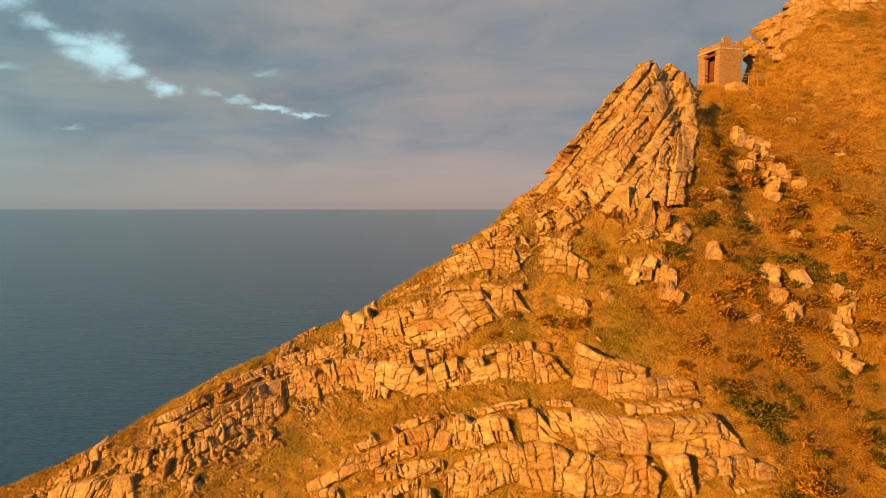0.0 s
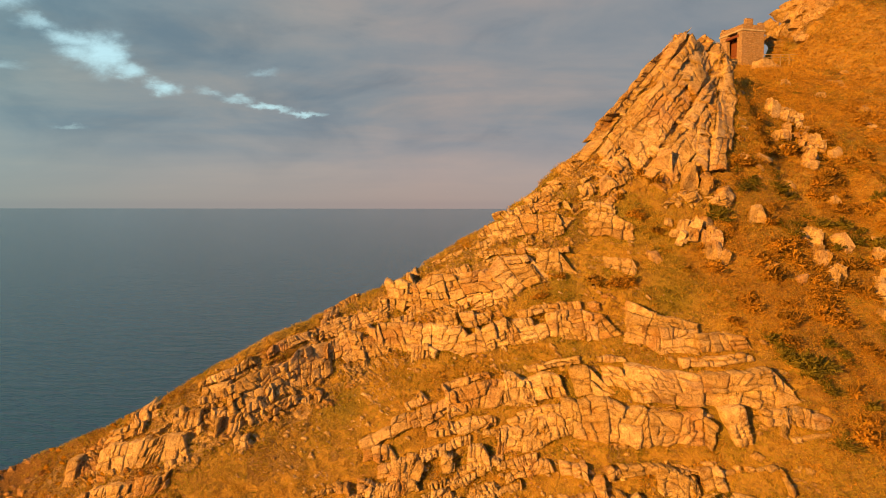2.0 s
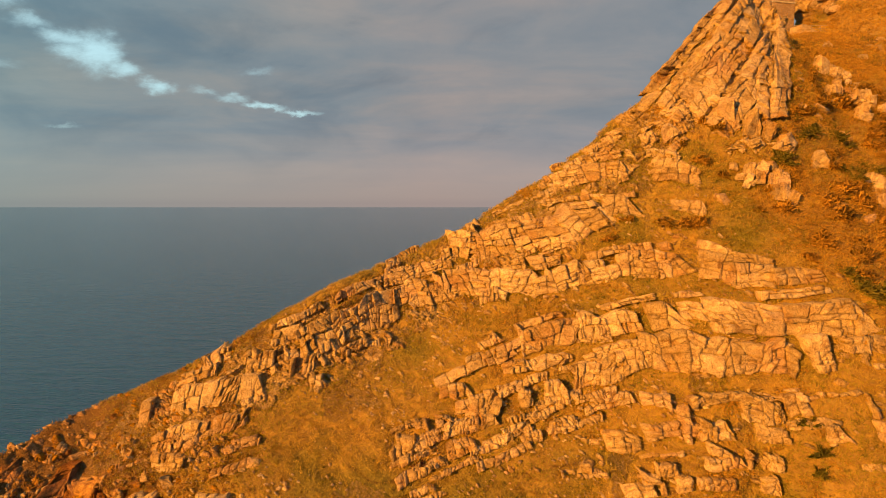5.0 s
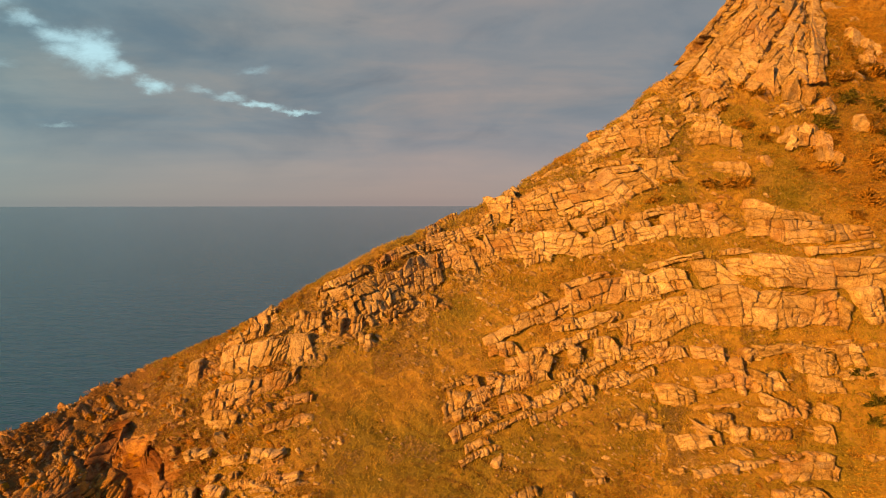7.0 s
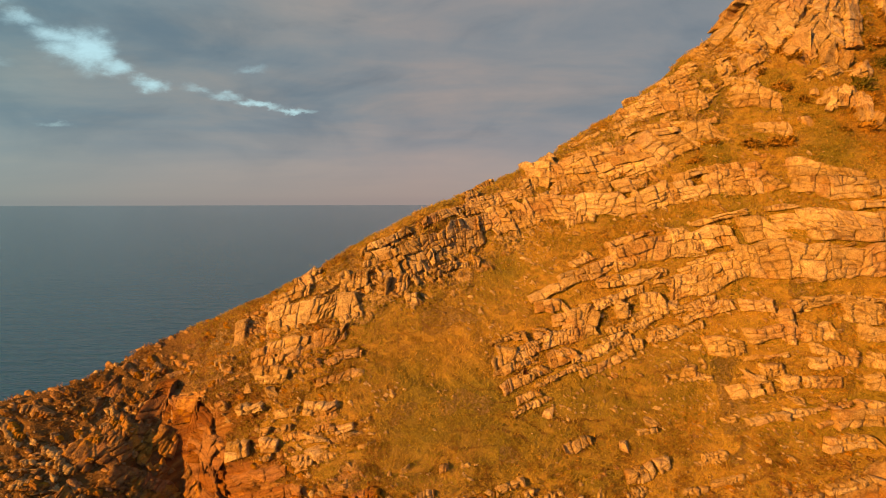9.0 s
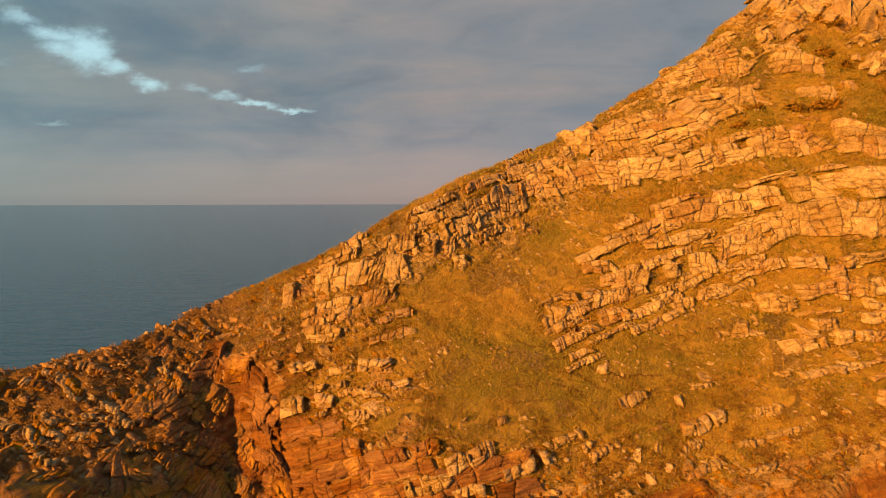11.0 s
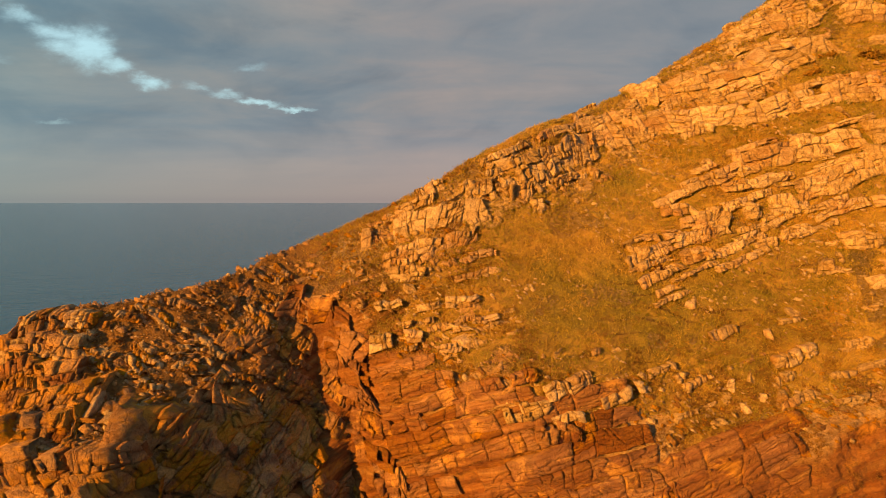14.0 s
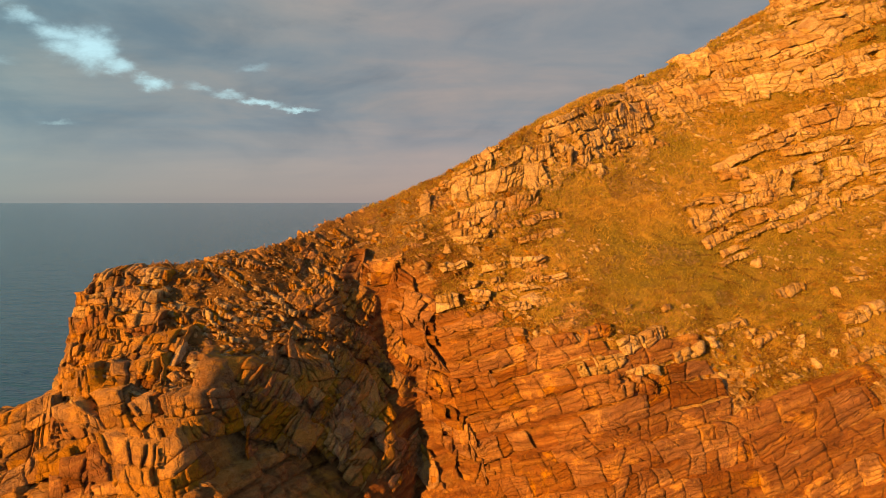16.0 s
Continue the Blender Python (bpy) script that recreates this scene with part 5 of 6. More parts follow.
def ledge(label, line, thick, length, seed, gaps, lean, split, rough, rock, out, name, steep):
    """A bed of rock that stands out of the slope above a line of (x, z), cracked into blocks that fit together, each a part."""
    rng = np.random.default_rng(seed)
    line = np.array(line, float)
    run = np.concatenate([[0], np.cumsum(np.linalg.norm(np.diff(line, axis=0), axis=1))])
    aspect = 5.0 if label == REDBED else 1.1 if name == "crag" else 1.8 if rock == 1 else 0.65 if lean else 1.6
    grain = {REDBED: 0.44, CRAG: 0.75, BUTTRESS: 0.95, HEADFRONT: 0.36, ENDWALL: 0.24, RUBBLE: 0.24}.get(label, 0.34) + 0.16 * min(thick, 1.6)

    def at(s):
        p = np.array([np.interp(s, run, line[:, c]) for c in (0, 1)])
        a, b = (np.array([np.interp(s + d, run, line[:, c]) for c in (0, 1)]) for d in (-0.5, 0.5))
        way = (b - a) / (np.linalg.norm(b - a) + 1e-9)
        turn = math.radians(90 + lean)
        return p, np.array([way[0] * math.cos(turn) - way[1] * math.sin(turn), way[0] * math.sin(turn) + way[1] * math.cos(turn)])

    quads, s = [], -0.1 * length
    top0, low0 = rng.uniform(0.86, 1.06), rng.uniform(-0.08, 0.04)
    skew0 = rng.normal(0, 0.10)
    while s < run[-1]:
        w = length * min(2.3, max(0.35, math.exp(rng.normal(-0.1, 0.5))))
        s1 = s + w
        top1, low1, skew1 = rng.uniform(0.74, 1.12), rng.uniform(-0.14, 0.08), rng.normal(0, 0.17)
        if s1 > run[-1] - 0.2 * length:
            top1 = top1 * 0.75
        if rng.random() >= gaps:
            (p0, n0), (p1, n1) = at(s), at(s1)
            a, b = (p1 - p0) / (np.linalg.norm(p1 - p0) + 1e-9) * thick * skew0, (p1 - p0) / (np.linalg.norm(p1 - p0) + 1e-9) * thick * skew1
            drop = rng.uniform(0.55, 0.85) if rng.random() < 0.10 else 1.0
            cuts = [(0.0, 0.0)]
            pieces = 1 + (rng.random() < split) + (rng.random() < split * 0.5 * (thick > 0.9)) + (thick > 1.7)
            for c in range(1, pieces):
                f = c / pieces + rng.uniform(-0.16, 0.16) / pieces
                cuts.append((f + rng.normal(0, 0.06), f + rng.normal(0, 0.06)))
            cuts.append((1.0, 1.0))
            for (f0, f1), (g0, g1) in zip(cuts[:-1], cuts[1:]):
                l0, l1, t0, t1 = low0 * (f0 == 0), low1 * (f1 == 0), top0 * drop, top1 * drop
                quad = [p0 + n0 * thick * (f0 * t0 + l0) + a * f0, p1 + n1 * thick * (f1 * t1 + l1) + b * f1, p1 + n1 * thick * g1 * t1 + b * g1, p0 + n0 * thick * g0 * t0 + a * g0]
                quads.append(np.array(quad))
        s, top0, low0, skew0 = s1, top1, low1, skew1
    if not quads:
        return None
    thing = None if name == "slab_litter" else tagged(new(name), label, "crag" if name == "crag" else "cliff" if name == "sea_cliff" else "rock ledge", name.replace("_", " ") + "s")
    tight = 0.3 if label == REDBED else 0.45
    flat, meta, first = [], [], 0
    for block, whole in enumerate(quads):
        stand0, tilt_u, tilt_v = out + rng.normal(0, 0.075) * rough, rng.normal(0, 0.10) * rough, rng.normal(0, 0.05) * rough
        for quad in shatter(whole, rng, grain, aspect):
            wide, tall = np.linalg.norm(quad[1] - quad[0]), np.linalg.norm(quad[3] - quad[0])
            nu, nv = int(np.clip(round(wide / 0.115), 2, 12)), int(np.clip(round(tall / 0.115), 2, 12))
            u, v = (g.reshape(-1) for g in np.meshgrid(np.linspace(0, 1, nu + 1), np.linspace(0, 1, nv + 1)))
            mid = quad.mean(0)
            quad = mid + (quad - mid) * (1 - rng.uniform(0.0, 0.07, (4, 1)) * tight / max(wide, tall)) * (1 - 0.012 * tight / max(0.12, min(wide, tall)))
            p = ((1 - u) * (1 - v))[:, None] * quad[0] + (u * (1 - v))[:, None] * quad[1] + (u * v)[:, None] * quad[2] + ((1 - u) * v)[:, None] * quad[3]
            rim, faces = block_grid(nu, nv)
            edge = np.zeros(len(p))
            edge[rim] = 1
            own = abs(rng.normal(0, 0.11)) if rng.random() < 0.12 else rng.normal(0, 0.035)
            stand = stand0 + tilt_u * (u - 0.5) + tilt_v * (v - 0.5) - own * rough + rng.normal(0, 0.05) * rough * (u - 0.5) + rng.normal(0, 0.05) * rough * (v - 0.5)
            flat.append(np.stack([p[:, 0], p[:, 1], np.interp(p[:, 0], line[:, 0], line[:, 1]) + 0.3 * thick, stand, edge], 1))
            meta.append((block, first, len(p), rim, faces))
            first += len(p)
    flat = np.concatenate(flat)
    at3 = np.stack([flat[:, 0], 0 * flat[:, 0] + 2.3 * seed, flat[:, 1]], 1)
    warp = at3.copy()
    flat[:, 0] += 0.085 * fbm(warp, 0.5, 3, 5)
    flat[:, 1] += 0.075 * fbm(warp + 9.1, 0.5, 3, 6)
    chip = 0.05 * np.round(2.0 * fbm(at3 * (1.0, 1.0, 0.8), 0.6, 3, 7)) / 2.0 + 0.03 * fbm(at3, 0.16, 2, 8)
    y = slope_y(flat[:, 0], flat[:, 2] + (flat[:, 1] - flat[:, 2]) * (1 - steep)) - flat[:, 3] - rough * chip
    y += flat[:, 4] * tight * np.maximum(0, 0.012 + 0.045 * fbm(at3 + 4.4, 0.25, 2, 9))
    points = np.stack([flat[:, 0], y, flat[:, 1]], 1)
    LEDGE_RIMS.append(points[(flat[:, 4] > 0) & (rng.random(len(points)) < 0.04)])
    base = points.mean(0)
    if thing:
        thing.location = base
    deep = 0.35 + 0.55 * thick
    for block in range(len(quads)):
        coords, corners, start = [], [], 0
        for _, first, n, rim, faces in (m for m in meta if m[0] == block):
            p = points[first:first + n] - base
            coords += [p, p[rim] + (0, deep, -0.06)]
            corners.append(faces + start)
            if start:                                      # the pieces hang together at the back
                corners.append(np.array([[tail, tail + 1, start + n + 1, start + n]]))
            tail = start + n
            start += n + len(rim)
        stone = ROCKS[(0, 2)[rng.integers(2)] if rock == 3 else 1 if rock == 2 and rng.random() < 0.12 else rock]
        if thing:
            new("block", mesh_of("block", np.concatenate(coords), np.concatenate(corners), stone)).parent = thing
        else:
            LITTER.setdefault((label, stone), []).append((np.concatenate(coords) + base, np.concatenate(corners)))
    return thing


for entry in BEDS:
    ledge(*entry)
for (label, stone), heaps in LITTER.items():
    starts = np.cumsum([0] + [len(p) for p, _ in heaps])
    me = mesh_of("slab_litter", np.concatenate([p for p, _ in heaps]), np.concatenate([f + n for (_, f), n in zip(heaps, starts)]), stone)
    tagged(new("slab_litter", me), label, "stones", kind="stuff")


def boulder(label, x, z, wide, tall, tilt=0.0, seed=0):
    """A single rock that sits in the slope at x and height z."""
    rng = np.random.default_rng(1000 + seed)
    wide, tall = wide * 0.85, tall * 0.85
    deep = 0.7 * (wide + tall) / 2 + 0.4
    y = front_y(x, z - 0.3 * tall)
    ob = new("boulder", BOULDERS[seed % len(BOULDERS)])
    tagged(ob, label, "rock", "rocks on the slope")
    ob.matrix_basis = pose(x, y + 0.22 * deep, z, rng.uniform(-12, 12), tilt, rng.uniform(-25, 25)) @ Matrix.Diagonal((wide * 1.1, deep, tall * 1.1, 1))
    return ob


# single rocks on the inland slope
for k, (x, z, w, h, tilt) in enumerate([
        (14.8, 39.4, 1.1, 1.2, 0), (14.3, 36.9, 1.4, 0.7, -18), (15.9, 36.1, 1.0, 0.5, -20), (20.0, 37.7, 0.8, 1.4, -25), (16.9, 34.6, 0.9, 0.5, -10)]):
    boulder("pale limestone rock standing out of rust-brown bracken", x, z, w, h, tilt, 20 + k)
for k, (x, z, w, h, tilt) in enumerate([
        (25.9, 52.0, 2.6, 1.3, 0), (30.7, 50.0, 1.4, 1.0, 0), (34.4, 57.0, 1.4, 1.0, 0), (28.5, 45.6, 0.8, 0.6, 0), (21.0, 40.2, 0.7, 0.6, 0),
        (27.2, 48.6, 0.9, 0.5, 0), (30.2, 47.3, 1.0, 0.5, 10), (24.6, 49.6, 1.0, 0.6, 0), (33.0, 51.6, 1.1, 0.6, 0)]):
    boulder("pale limestone rock half sunk in dry bracken", x, z, w, h, tilt, 40 + k)
for k, (x, z, w, h, tilt) in enumerate([
        (10.5, 42.3, 1.3, 1.8, 15), (11.6, 41.5, 1.2, 2.0, 10), (6.9, 41.1, 1.2, 1.0, -30), (8.7, 37.2, 0.9, 0.6, 0), (12.4, 41.0, 0.8, 1.2, 8),
        (13.3, 40.6, 0.8, 0.7, 0), (15.4, 42.8, 0.7, 0.7, 0), (18.9, 41.2, 0.7, 0.5, 10)]):
    boulder("angular limestone rock below the crag", x, z, w, h, tilt, 60 + k)
for k, (x, z, w, h, tilt) in enumerate([
        (-16.9, 22.9, 1.5, 0.7, -18), (-16.9, 21.7, 1.1, 0.5, -20), (-20.9, 23.7, 0.5, 0.5, 10), (-19.6, 23.7, 0.6, 0.5, 5),
        (-6.5, 23.2, 0.5, 0.4, 0), (-1.9, 22.9, 0.7, 0.4, 0), (-3.2, 22.0, 0.5, 0.5, 0), (0.2, 25.0, 0.7, 0.6, 0),
        (-5.4, 20.0, 0.4, 0.6, 15), (-4.6, 20.3, 0.4, 0.6, 5), (-3.4, 19.6, 0.6, 0.5, 0), (-5.0, 19.1, 0.5, 0.5, 0), (-4.2, 19.5, 0.4, 0.4, 0), (-5.8, 19.6, 0.4, 0.3, 0), (-12.4, 20.6, 0.5, 0.3, 0)]):
    boulder("pale limestone stone lying in short dry grass", x, z, w, h, tilt, 80 + k)

# ---- the crag: leaning slabs one behind the other ----
def slabs(name, label, category, places, seed, lean, sizes, stones=BROKEN, sink=0.35):
    """A mass of slabs, each a part; places: (x, z) centres on the slope."""
    rng = np.random.default_rng(seed)
    thing = tagged(new(name), label, category)
    x0, z0 = np.mean([p[0] for p in places]), np.mean([p[1] for p in places])
    thing.location = (x0, front_y(x0, z0), z0)
    for x, z in places:
        w, d, h = (rng.uniform(*s) for s in sizes)
        ob = new("slab", stones[rng.integers(16)])
        ob.parent = thing
        tilt = lean + rng.normal(0, 7)
        ob.matrix_basis = Matrix.Translation(-thing.location) @ pose(x, front_y(x, z) + d * (sink - 0.5) + rng.normal(0, 0.07), z, rng.uniform(-18, 4), tilt, rng.normal(0, 14)) @ Matrix.Diagonal((w, d, h, 1))
    return thing


for k, (line, count, wide) in enumerate([
        ([(11.2, 39.1), (11.8, 37.2)], 7, 0.9), ([(10.0, 39.0), (10.4, 38.0)], 4, 0.7), ([(22.8, 46.3), (20.7, 42.6)], 13, 0.85), ([(20.2, 46.7), (21.2, 46.0)], 4, 1.0),
        ([(18.0, 38.4), (18.3, 36.2)], 8, 0.85), ([(22.4, 37.5), (20.5, 33.8)], 12, 0.7), ([(19.6, 43.8), (20.3, 44.9)], 4, 0.7), ([(22.3, 44.3), (23.2, 43.4)], 4, 0.8)]):
    rng = np.random.default_rng(400 + k)
    (x0, z0), (x1, z1) = line
    where = [(x0 + (x1 - x0) * f + 0.3 * rng.normal(), z0 + (z1 - z0) * f + 0.2 * rng.normal()) for f in np.linspace(0, 1, 2 * count)]
    slabs("rock_outcrop", "broken pale limestone outcrop among rust-brown bracken", "outcrop", where, 420 + k, 14, ((0.3 * wide, 0.95 * wide), (0.6, 1.0), (0.4 * wide, 1.3 * wide)), sink=0.16)

places = [(34.2 + 0.32 * k, 58.6 + 0.52 * k - 0.4 * (k % 3)) for k in range(22)]
slabs("rock_outcrop", "pale broken limestone outcrop on the skyline above the hut", "outcrop", places, 9, 0, ((0.7, 1.5), (0.8, 1.3), (0.5, 1.0)), sink=0.5)

# ---- tumbled blocks on the outer head ----
rng = np.random.default_rng(12)
places = [(rng.uniform(-35.8, -30.5), rng.uniform(18.9, 20.2)) for k in range(22)]
slabs("rock_outcrop", "tumbled limestone blocks on a terrace of the head", "outcrop", places, 14, 15, ((0.25, 0.7), (0.4, 0.8), (0.2, 0.45)), OCHRE_BLOCKS, sink=0.6)

# ---- loose stones ----
X, Z = LAND[..., 0].reshape(-1), LAND[..., 2].reshape(-1)
FRONT = np.repeat((V > 1.95) & (V < 5.6), COLS_N).astype(float)
SEEN = step(-40.5, -39.5, X) * step(52, 46, X) * FRONT


def strew(name, label, count, weight, size, seed, meshes, material=ROCK, lift=0.08):
    """Stones too many to count, in one mesh."""
    rng = np.random.default_rng(seed)
    p, n, _ = spots(count, weight, seed)
    points, faces, start = [], [], 0
    shapes = []
    for me in meshes:
        co = np.array([v.co for v in me.vertices])
        me.calc_loop_triangles()
        shapes.append((co, np.array([t.vertices for t in me.loop_triangles])))
    for k in range(count):
        co, tri = shapes[rng.integers(len(shapes))]
        s = size[0] * (size[1] / size[0]) ** (rng.random() ** 1.6)
        m = np.array(Euler(rng.uniform(-0.35, 0.35, 3) + (0, 0.5, 0)).to_matrix())
        points.append((co * (s * rng.uniform(0.8, 2.0), s, s * rng.uniform(0.35, 0.85))) @ m.T + p[k] + n[k] * (lift * s))
        faces.append(tri + start)
        start += len(co)
    me = mesh_of(name, np.concatenate(points), np.concatenate(faces), material)
    return tagged(new(name, me), label, "stones", kind="stuff")


rockish = MASK["rock"]
crest_z = np.repeat(LAND[np.searchsorted(V, 2.0)][None, :, 2], ROWS_N, 0).reshape(-1)
ridge_zone = step(-24, -21, X) * step(8, 2, X) * step(5.4, 3.2, crest_z - Z) * step(0.3, 0.9, crest_z - Z) * (Z > 22) * (0.15 + step(0.0, 0.5, fbm(LAND.reshape(-1, 3), 1.6, 3, 73)))
head_zone = step(-25.5, -27, X) * step(17.5, 18.5, Z)
grass_zone = step(-24, -20, X) * step(9, 6, X) * (1 - rockish) * (Z > 18) * (0.15 + step(0.1, 0.6, fbm(LAND.reshape(-1, 3), 3.0, 3, 71)))
strew("loose_stones", "shattered limestone rubble along the ridge", 2600, SEEN * ridge_zone * step(9.5, 5.5, X), (0.06, 0.30), 21, PEBBLES, ROCK, 0.12)
strew("loose_stones", "broken brown stones where the ridge meets the head", 200, SEEN * step(-26, -24.5, X) * step(-15, -18, X) * step(22.6, 23.6, Z), (0.08, 0.4), 27, PEBBLES, OCHRE_ROCK, -0.04)
strew("loose_stones", "pale flakes of limestone strewn over the head", 750, SEEN * head_zone * step(-36.9, -36.3, X) * (0.3 + rockish), (0.06, 0.3), 26, PEBBLES, ROCK, -0.12)
strew("loose_stones", "shattered slabs strewn over heath on the head", 1200, SEEN * head_zone * step(-36.9, -36.3, X) * (0.3 + rockish), (0.08, 0.40), 22, PEBBLES, OCHRE_ROCK, -0.12)
strew("loose_stones", "small pale stones scattered through dry turf", 2200, SEEN * grass_zone, (0.05, 0.22), 23, PEBBLES, ROCK, 0.2)
lip = np.interp(X, [-22, -20.7, -18, -14, -10, -6, -2, 3, 7], [23.2, 21.8, 20.4, 19.4, 18.6, 18.2, 18.6, 20.0, 21.6]) + 0.3
strew("loose_stones", "broken flakes of rock along the lip of the cliff", 900, SEEN * np.exp(-((Z - lip) / 0.9) ** 2) * step(-22, -20, X) * step(8, 5, X), (0.06, 0.32), 28, PEBBLES, OCHRE_ROCK, -0.05)
strew("loose_stones", "pale chips of limestone above the cliff", 500, SEEN * np.exp(-((Z - lip - 0.6) / 1.0) ** 2) * step(-22, -20, X) * step(8, 5, X), (0.06, 0.28), 29, PEBBLES, ROCK, -0.05)
strew("loose_stones", "rubble and flakes on the crag", 120, SEEN * step(5, 8, X) * step(18, 16.5, X) * step(40, 42, Z), (0.15, 0.7), 24, PEBBLES)
strew("loose_stones", "fragments lodged along the limestone beds", 260, SEEN * step(-8, -3, X) * step(15, 11, X) * step(21, 23, Z) * step(40, 37, Z), (0.08, 0.35), 25, PEBBLES)

# ---- plants ----
def leaves(p, n, each, radius, length, wide, spread, upright, seed):
    """Leaves or blades in clumps at p: arrays of points and triangles."""
    rng = np.random.default_rng(seed)
    base = np.repeat(p, each, 0)
    up = np.repeat(n, each, 0) * (1 - upright) + np.array([0, 0, 1.0]) * upright
    k = len(base)
    push = rng.normal(0, 1, (k, 3)) * radius * 0.5
    push[:, 2] *= 0.4
    base = base + push - 0.03 * up
    way = up + rng.normal(0, spread, (k, 3))
    way /= np.linalg.norm(way, axis=1, keepdims=True)
    size = rng.uniform(0.6, 1.3, (k, 1))
    side = np.cross(way, rng.normal(0, 1, (k, 3)))
    side /= np.linalg.norm(side, axis=1, keepdims=True) + 1e-9
    tip = base + way * length * size + np.array([0, 0, -0.25]) * length * spread
    half = side * wide * size * 0.5
    return np.stack([base + half, tip, base - half], 1).reshape(-1, 3), np.arange(3 * k).reshape(-1, 3)


def growth(name, label, category, count, weight, each, radius, length, wide, spread, upright, seed, material):
    p, n, _ = spots(count, weight, seed)
    me = mesh_of(name, *leaves(p, n, each, radius, length, wide, spread, upright, seed + 1), material)
    return tagged(new(name, me), label, category, kind="stuff")


flatland = LAND.reshape(-1, 3)
patch = fbm(flatland, 2.6, 3, 81)
turf = 1 - np.clip(rockish * 1.3, 0, 1)
inland = step(8.5, 11.5, X + 1.2 * patch - 0.35 * np.maximum(Z - 40, 0) * 0) * step(26, 29, Z + 1.5 * patch)
inland = np.maximum(inland * step(-1, 1, X - np.interp(Z, [28, 33, 38, 44, 50], [15.0, 12.5, 9.5, 15, 18])), step(17, 18.2, X))
open_turf = (1 - inland) * turf * (1 - 0.7 * MASK["soil"])
growth("grass", "dry straw-coloured grass on the slope", "grass", 56000, SEEN * open_turf * step(-26.5, -24.5, X) * step(16, 19, Z), 8, 0.18, 0.16, 0.022, 0.5, 0.55, 91, GRASS)
growth("grass", "tawny grass tufts on the upper ridge", "grass", 3500, SEEN * step(-24, -20, X) * step(10, 6, X) * step(0.3, 0.6, rockish) * (Z > 23), 6, 0.14, 0.26, 0.03, 0.5, 0.5, 93, GRASS)
growth("grass", "dry tufts rooted in the joints of the limestone beds", "grass", 7000, SEEN * step(0.4, 0.7, rockish) * step(-10, -6, X) * step(16, 13, X) * step(21, 23, Z) * step(41, 39, Z) * step(0.1, 0.5, fbm(flatland, 0.8, 2, 85)), 6, 0.10, 0.17, 0.022, 0.5, 0.5, 107, GRASS)
growth("bracken", "rust-brown fern and dead tufts between the limestone beds", "bracken", 4200, SEEN * step(-9, -5, X) * step(16, 13, X) * step(21, 23, Z) * step(41, 39, Z) * step(0.15, 0.55, fbm(flatland, 1.3, 3, 89)), 10, 0.20, 0.14, 0.045, 0.8, 0.4, 111, BRACKEN)
growth("gorse", "dark green herbs in the gaps between limestone beds", "scrub", 2600, SEEN * step(-9, -3, X) * step(16, 13, X) * step(21, 23, Z) * step(41, 39, Z) * step(0.2, 0.6, fbm(flatland, 1.6, 3, 90)), 10, 0.20, 0.13, 0.04, 0.8, 0.4, 113, GORSE)
growth("bracken", "rust-coloured dead growth in the hollows of the crag", "bracken", 1500, SEEN * step(5, 8, X) * step(18.5, 17, X) * step(40, 42, Z) * step(0.15, 0.5, fbm(flatland, 1.5, 3, 92)), 14, 0.25, 0.14, 0.05, 0.8, 0.4, 115, BRACKEN)
growth("heath", "dead heath on the saddle behind the gully", "heath", 2200, SEEN * step(-26.5, -25, X) * step(-14, -18, X) * step(22.6, 23.6, Z) * step(-0.2, 0.4, fbm(flatland, 1.1, 3, 94)), 9, 0.18, 0.15, 0.035, 0.7, 0.5, 117, HEATH)
growth("grass", "straw grass and dead stalks among the bracken", "grass", 7000, SEEN * inland * turf * step(30, 20, X), 8, 0.22, 0.24, 0.022, 0.6, 0.5, 119, GRASS)
growth("heath", "brown tufts and herbs clinging to the lip of the cliff", "heath", 8500, SEEN * step(-24, -20, X) * step(8, 5, X) * step(24, 21.5, Z) * step(15.5, 18, Z) * step(0.0, 0.5, fbm(flatland, 0.9, 3, 87)), 7, 0.14, 0.14, 0.03, 0.7, 0.5, 109, HEATH)
growth("bracken", "rust-brown autumn bracken covering the inland slope", "bracken", 14500, SEEN * inland * turf * (0.55 + step(-0.4, 0.5, patch)) * step(32, 24, X), 42, 0.40, 0.09, 0.033, 0.8, 0.4, 95, BRACKEN)
growth("bracken", "far slope thick with brown bracken", "bracken", 5000, SEEN * inland * turf * step(40, 46, LAND[..., 1].reshape(-1)), 40, 0.6, 0.16, 0.06, 0.9, 0.4, 105, BRACKEN)
growth("heath", "dark heath and dead stems between the rocks", "heath", 9000, SEEN * np.maximum(np.maximum(head_zone * turf * 0.3, 0.20 * inland), 0.9 * np.exp(-(((X + 5.5) / 2.2) ** 2 + ((Z - 19.6) / 1.1) ** 2))), 14, 0.22, 0.22, 0.045, 0.7, 0.5, 97, HEATH)
growth("gorse", "olive bramble and grass among the bracken", "scrub", 10500, SEEN * inland * turf * step(0.25, -0.4, patch), 20, 0.36, 0.105, 0.033, 0.8, 0.5, 103, GORSE)
growth("gorse", "green gorse and low herbs in patches", "gorse", 1500, SEEN * turf * MASK["green"] * step(-24, -20, X) * step(22, 24, Z) * (0.15 + 0.6 * step(0, 4, X)), 14, 0.22, 0.18, 0.06, 0.8, 0.5, 99, GORSE)


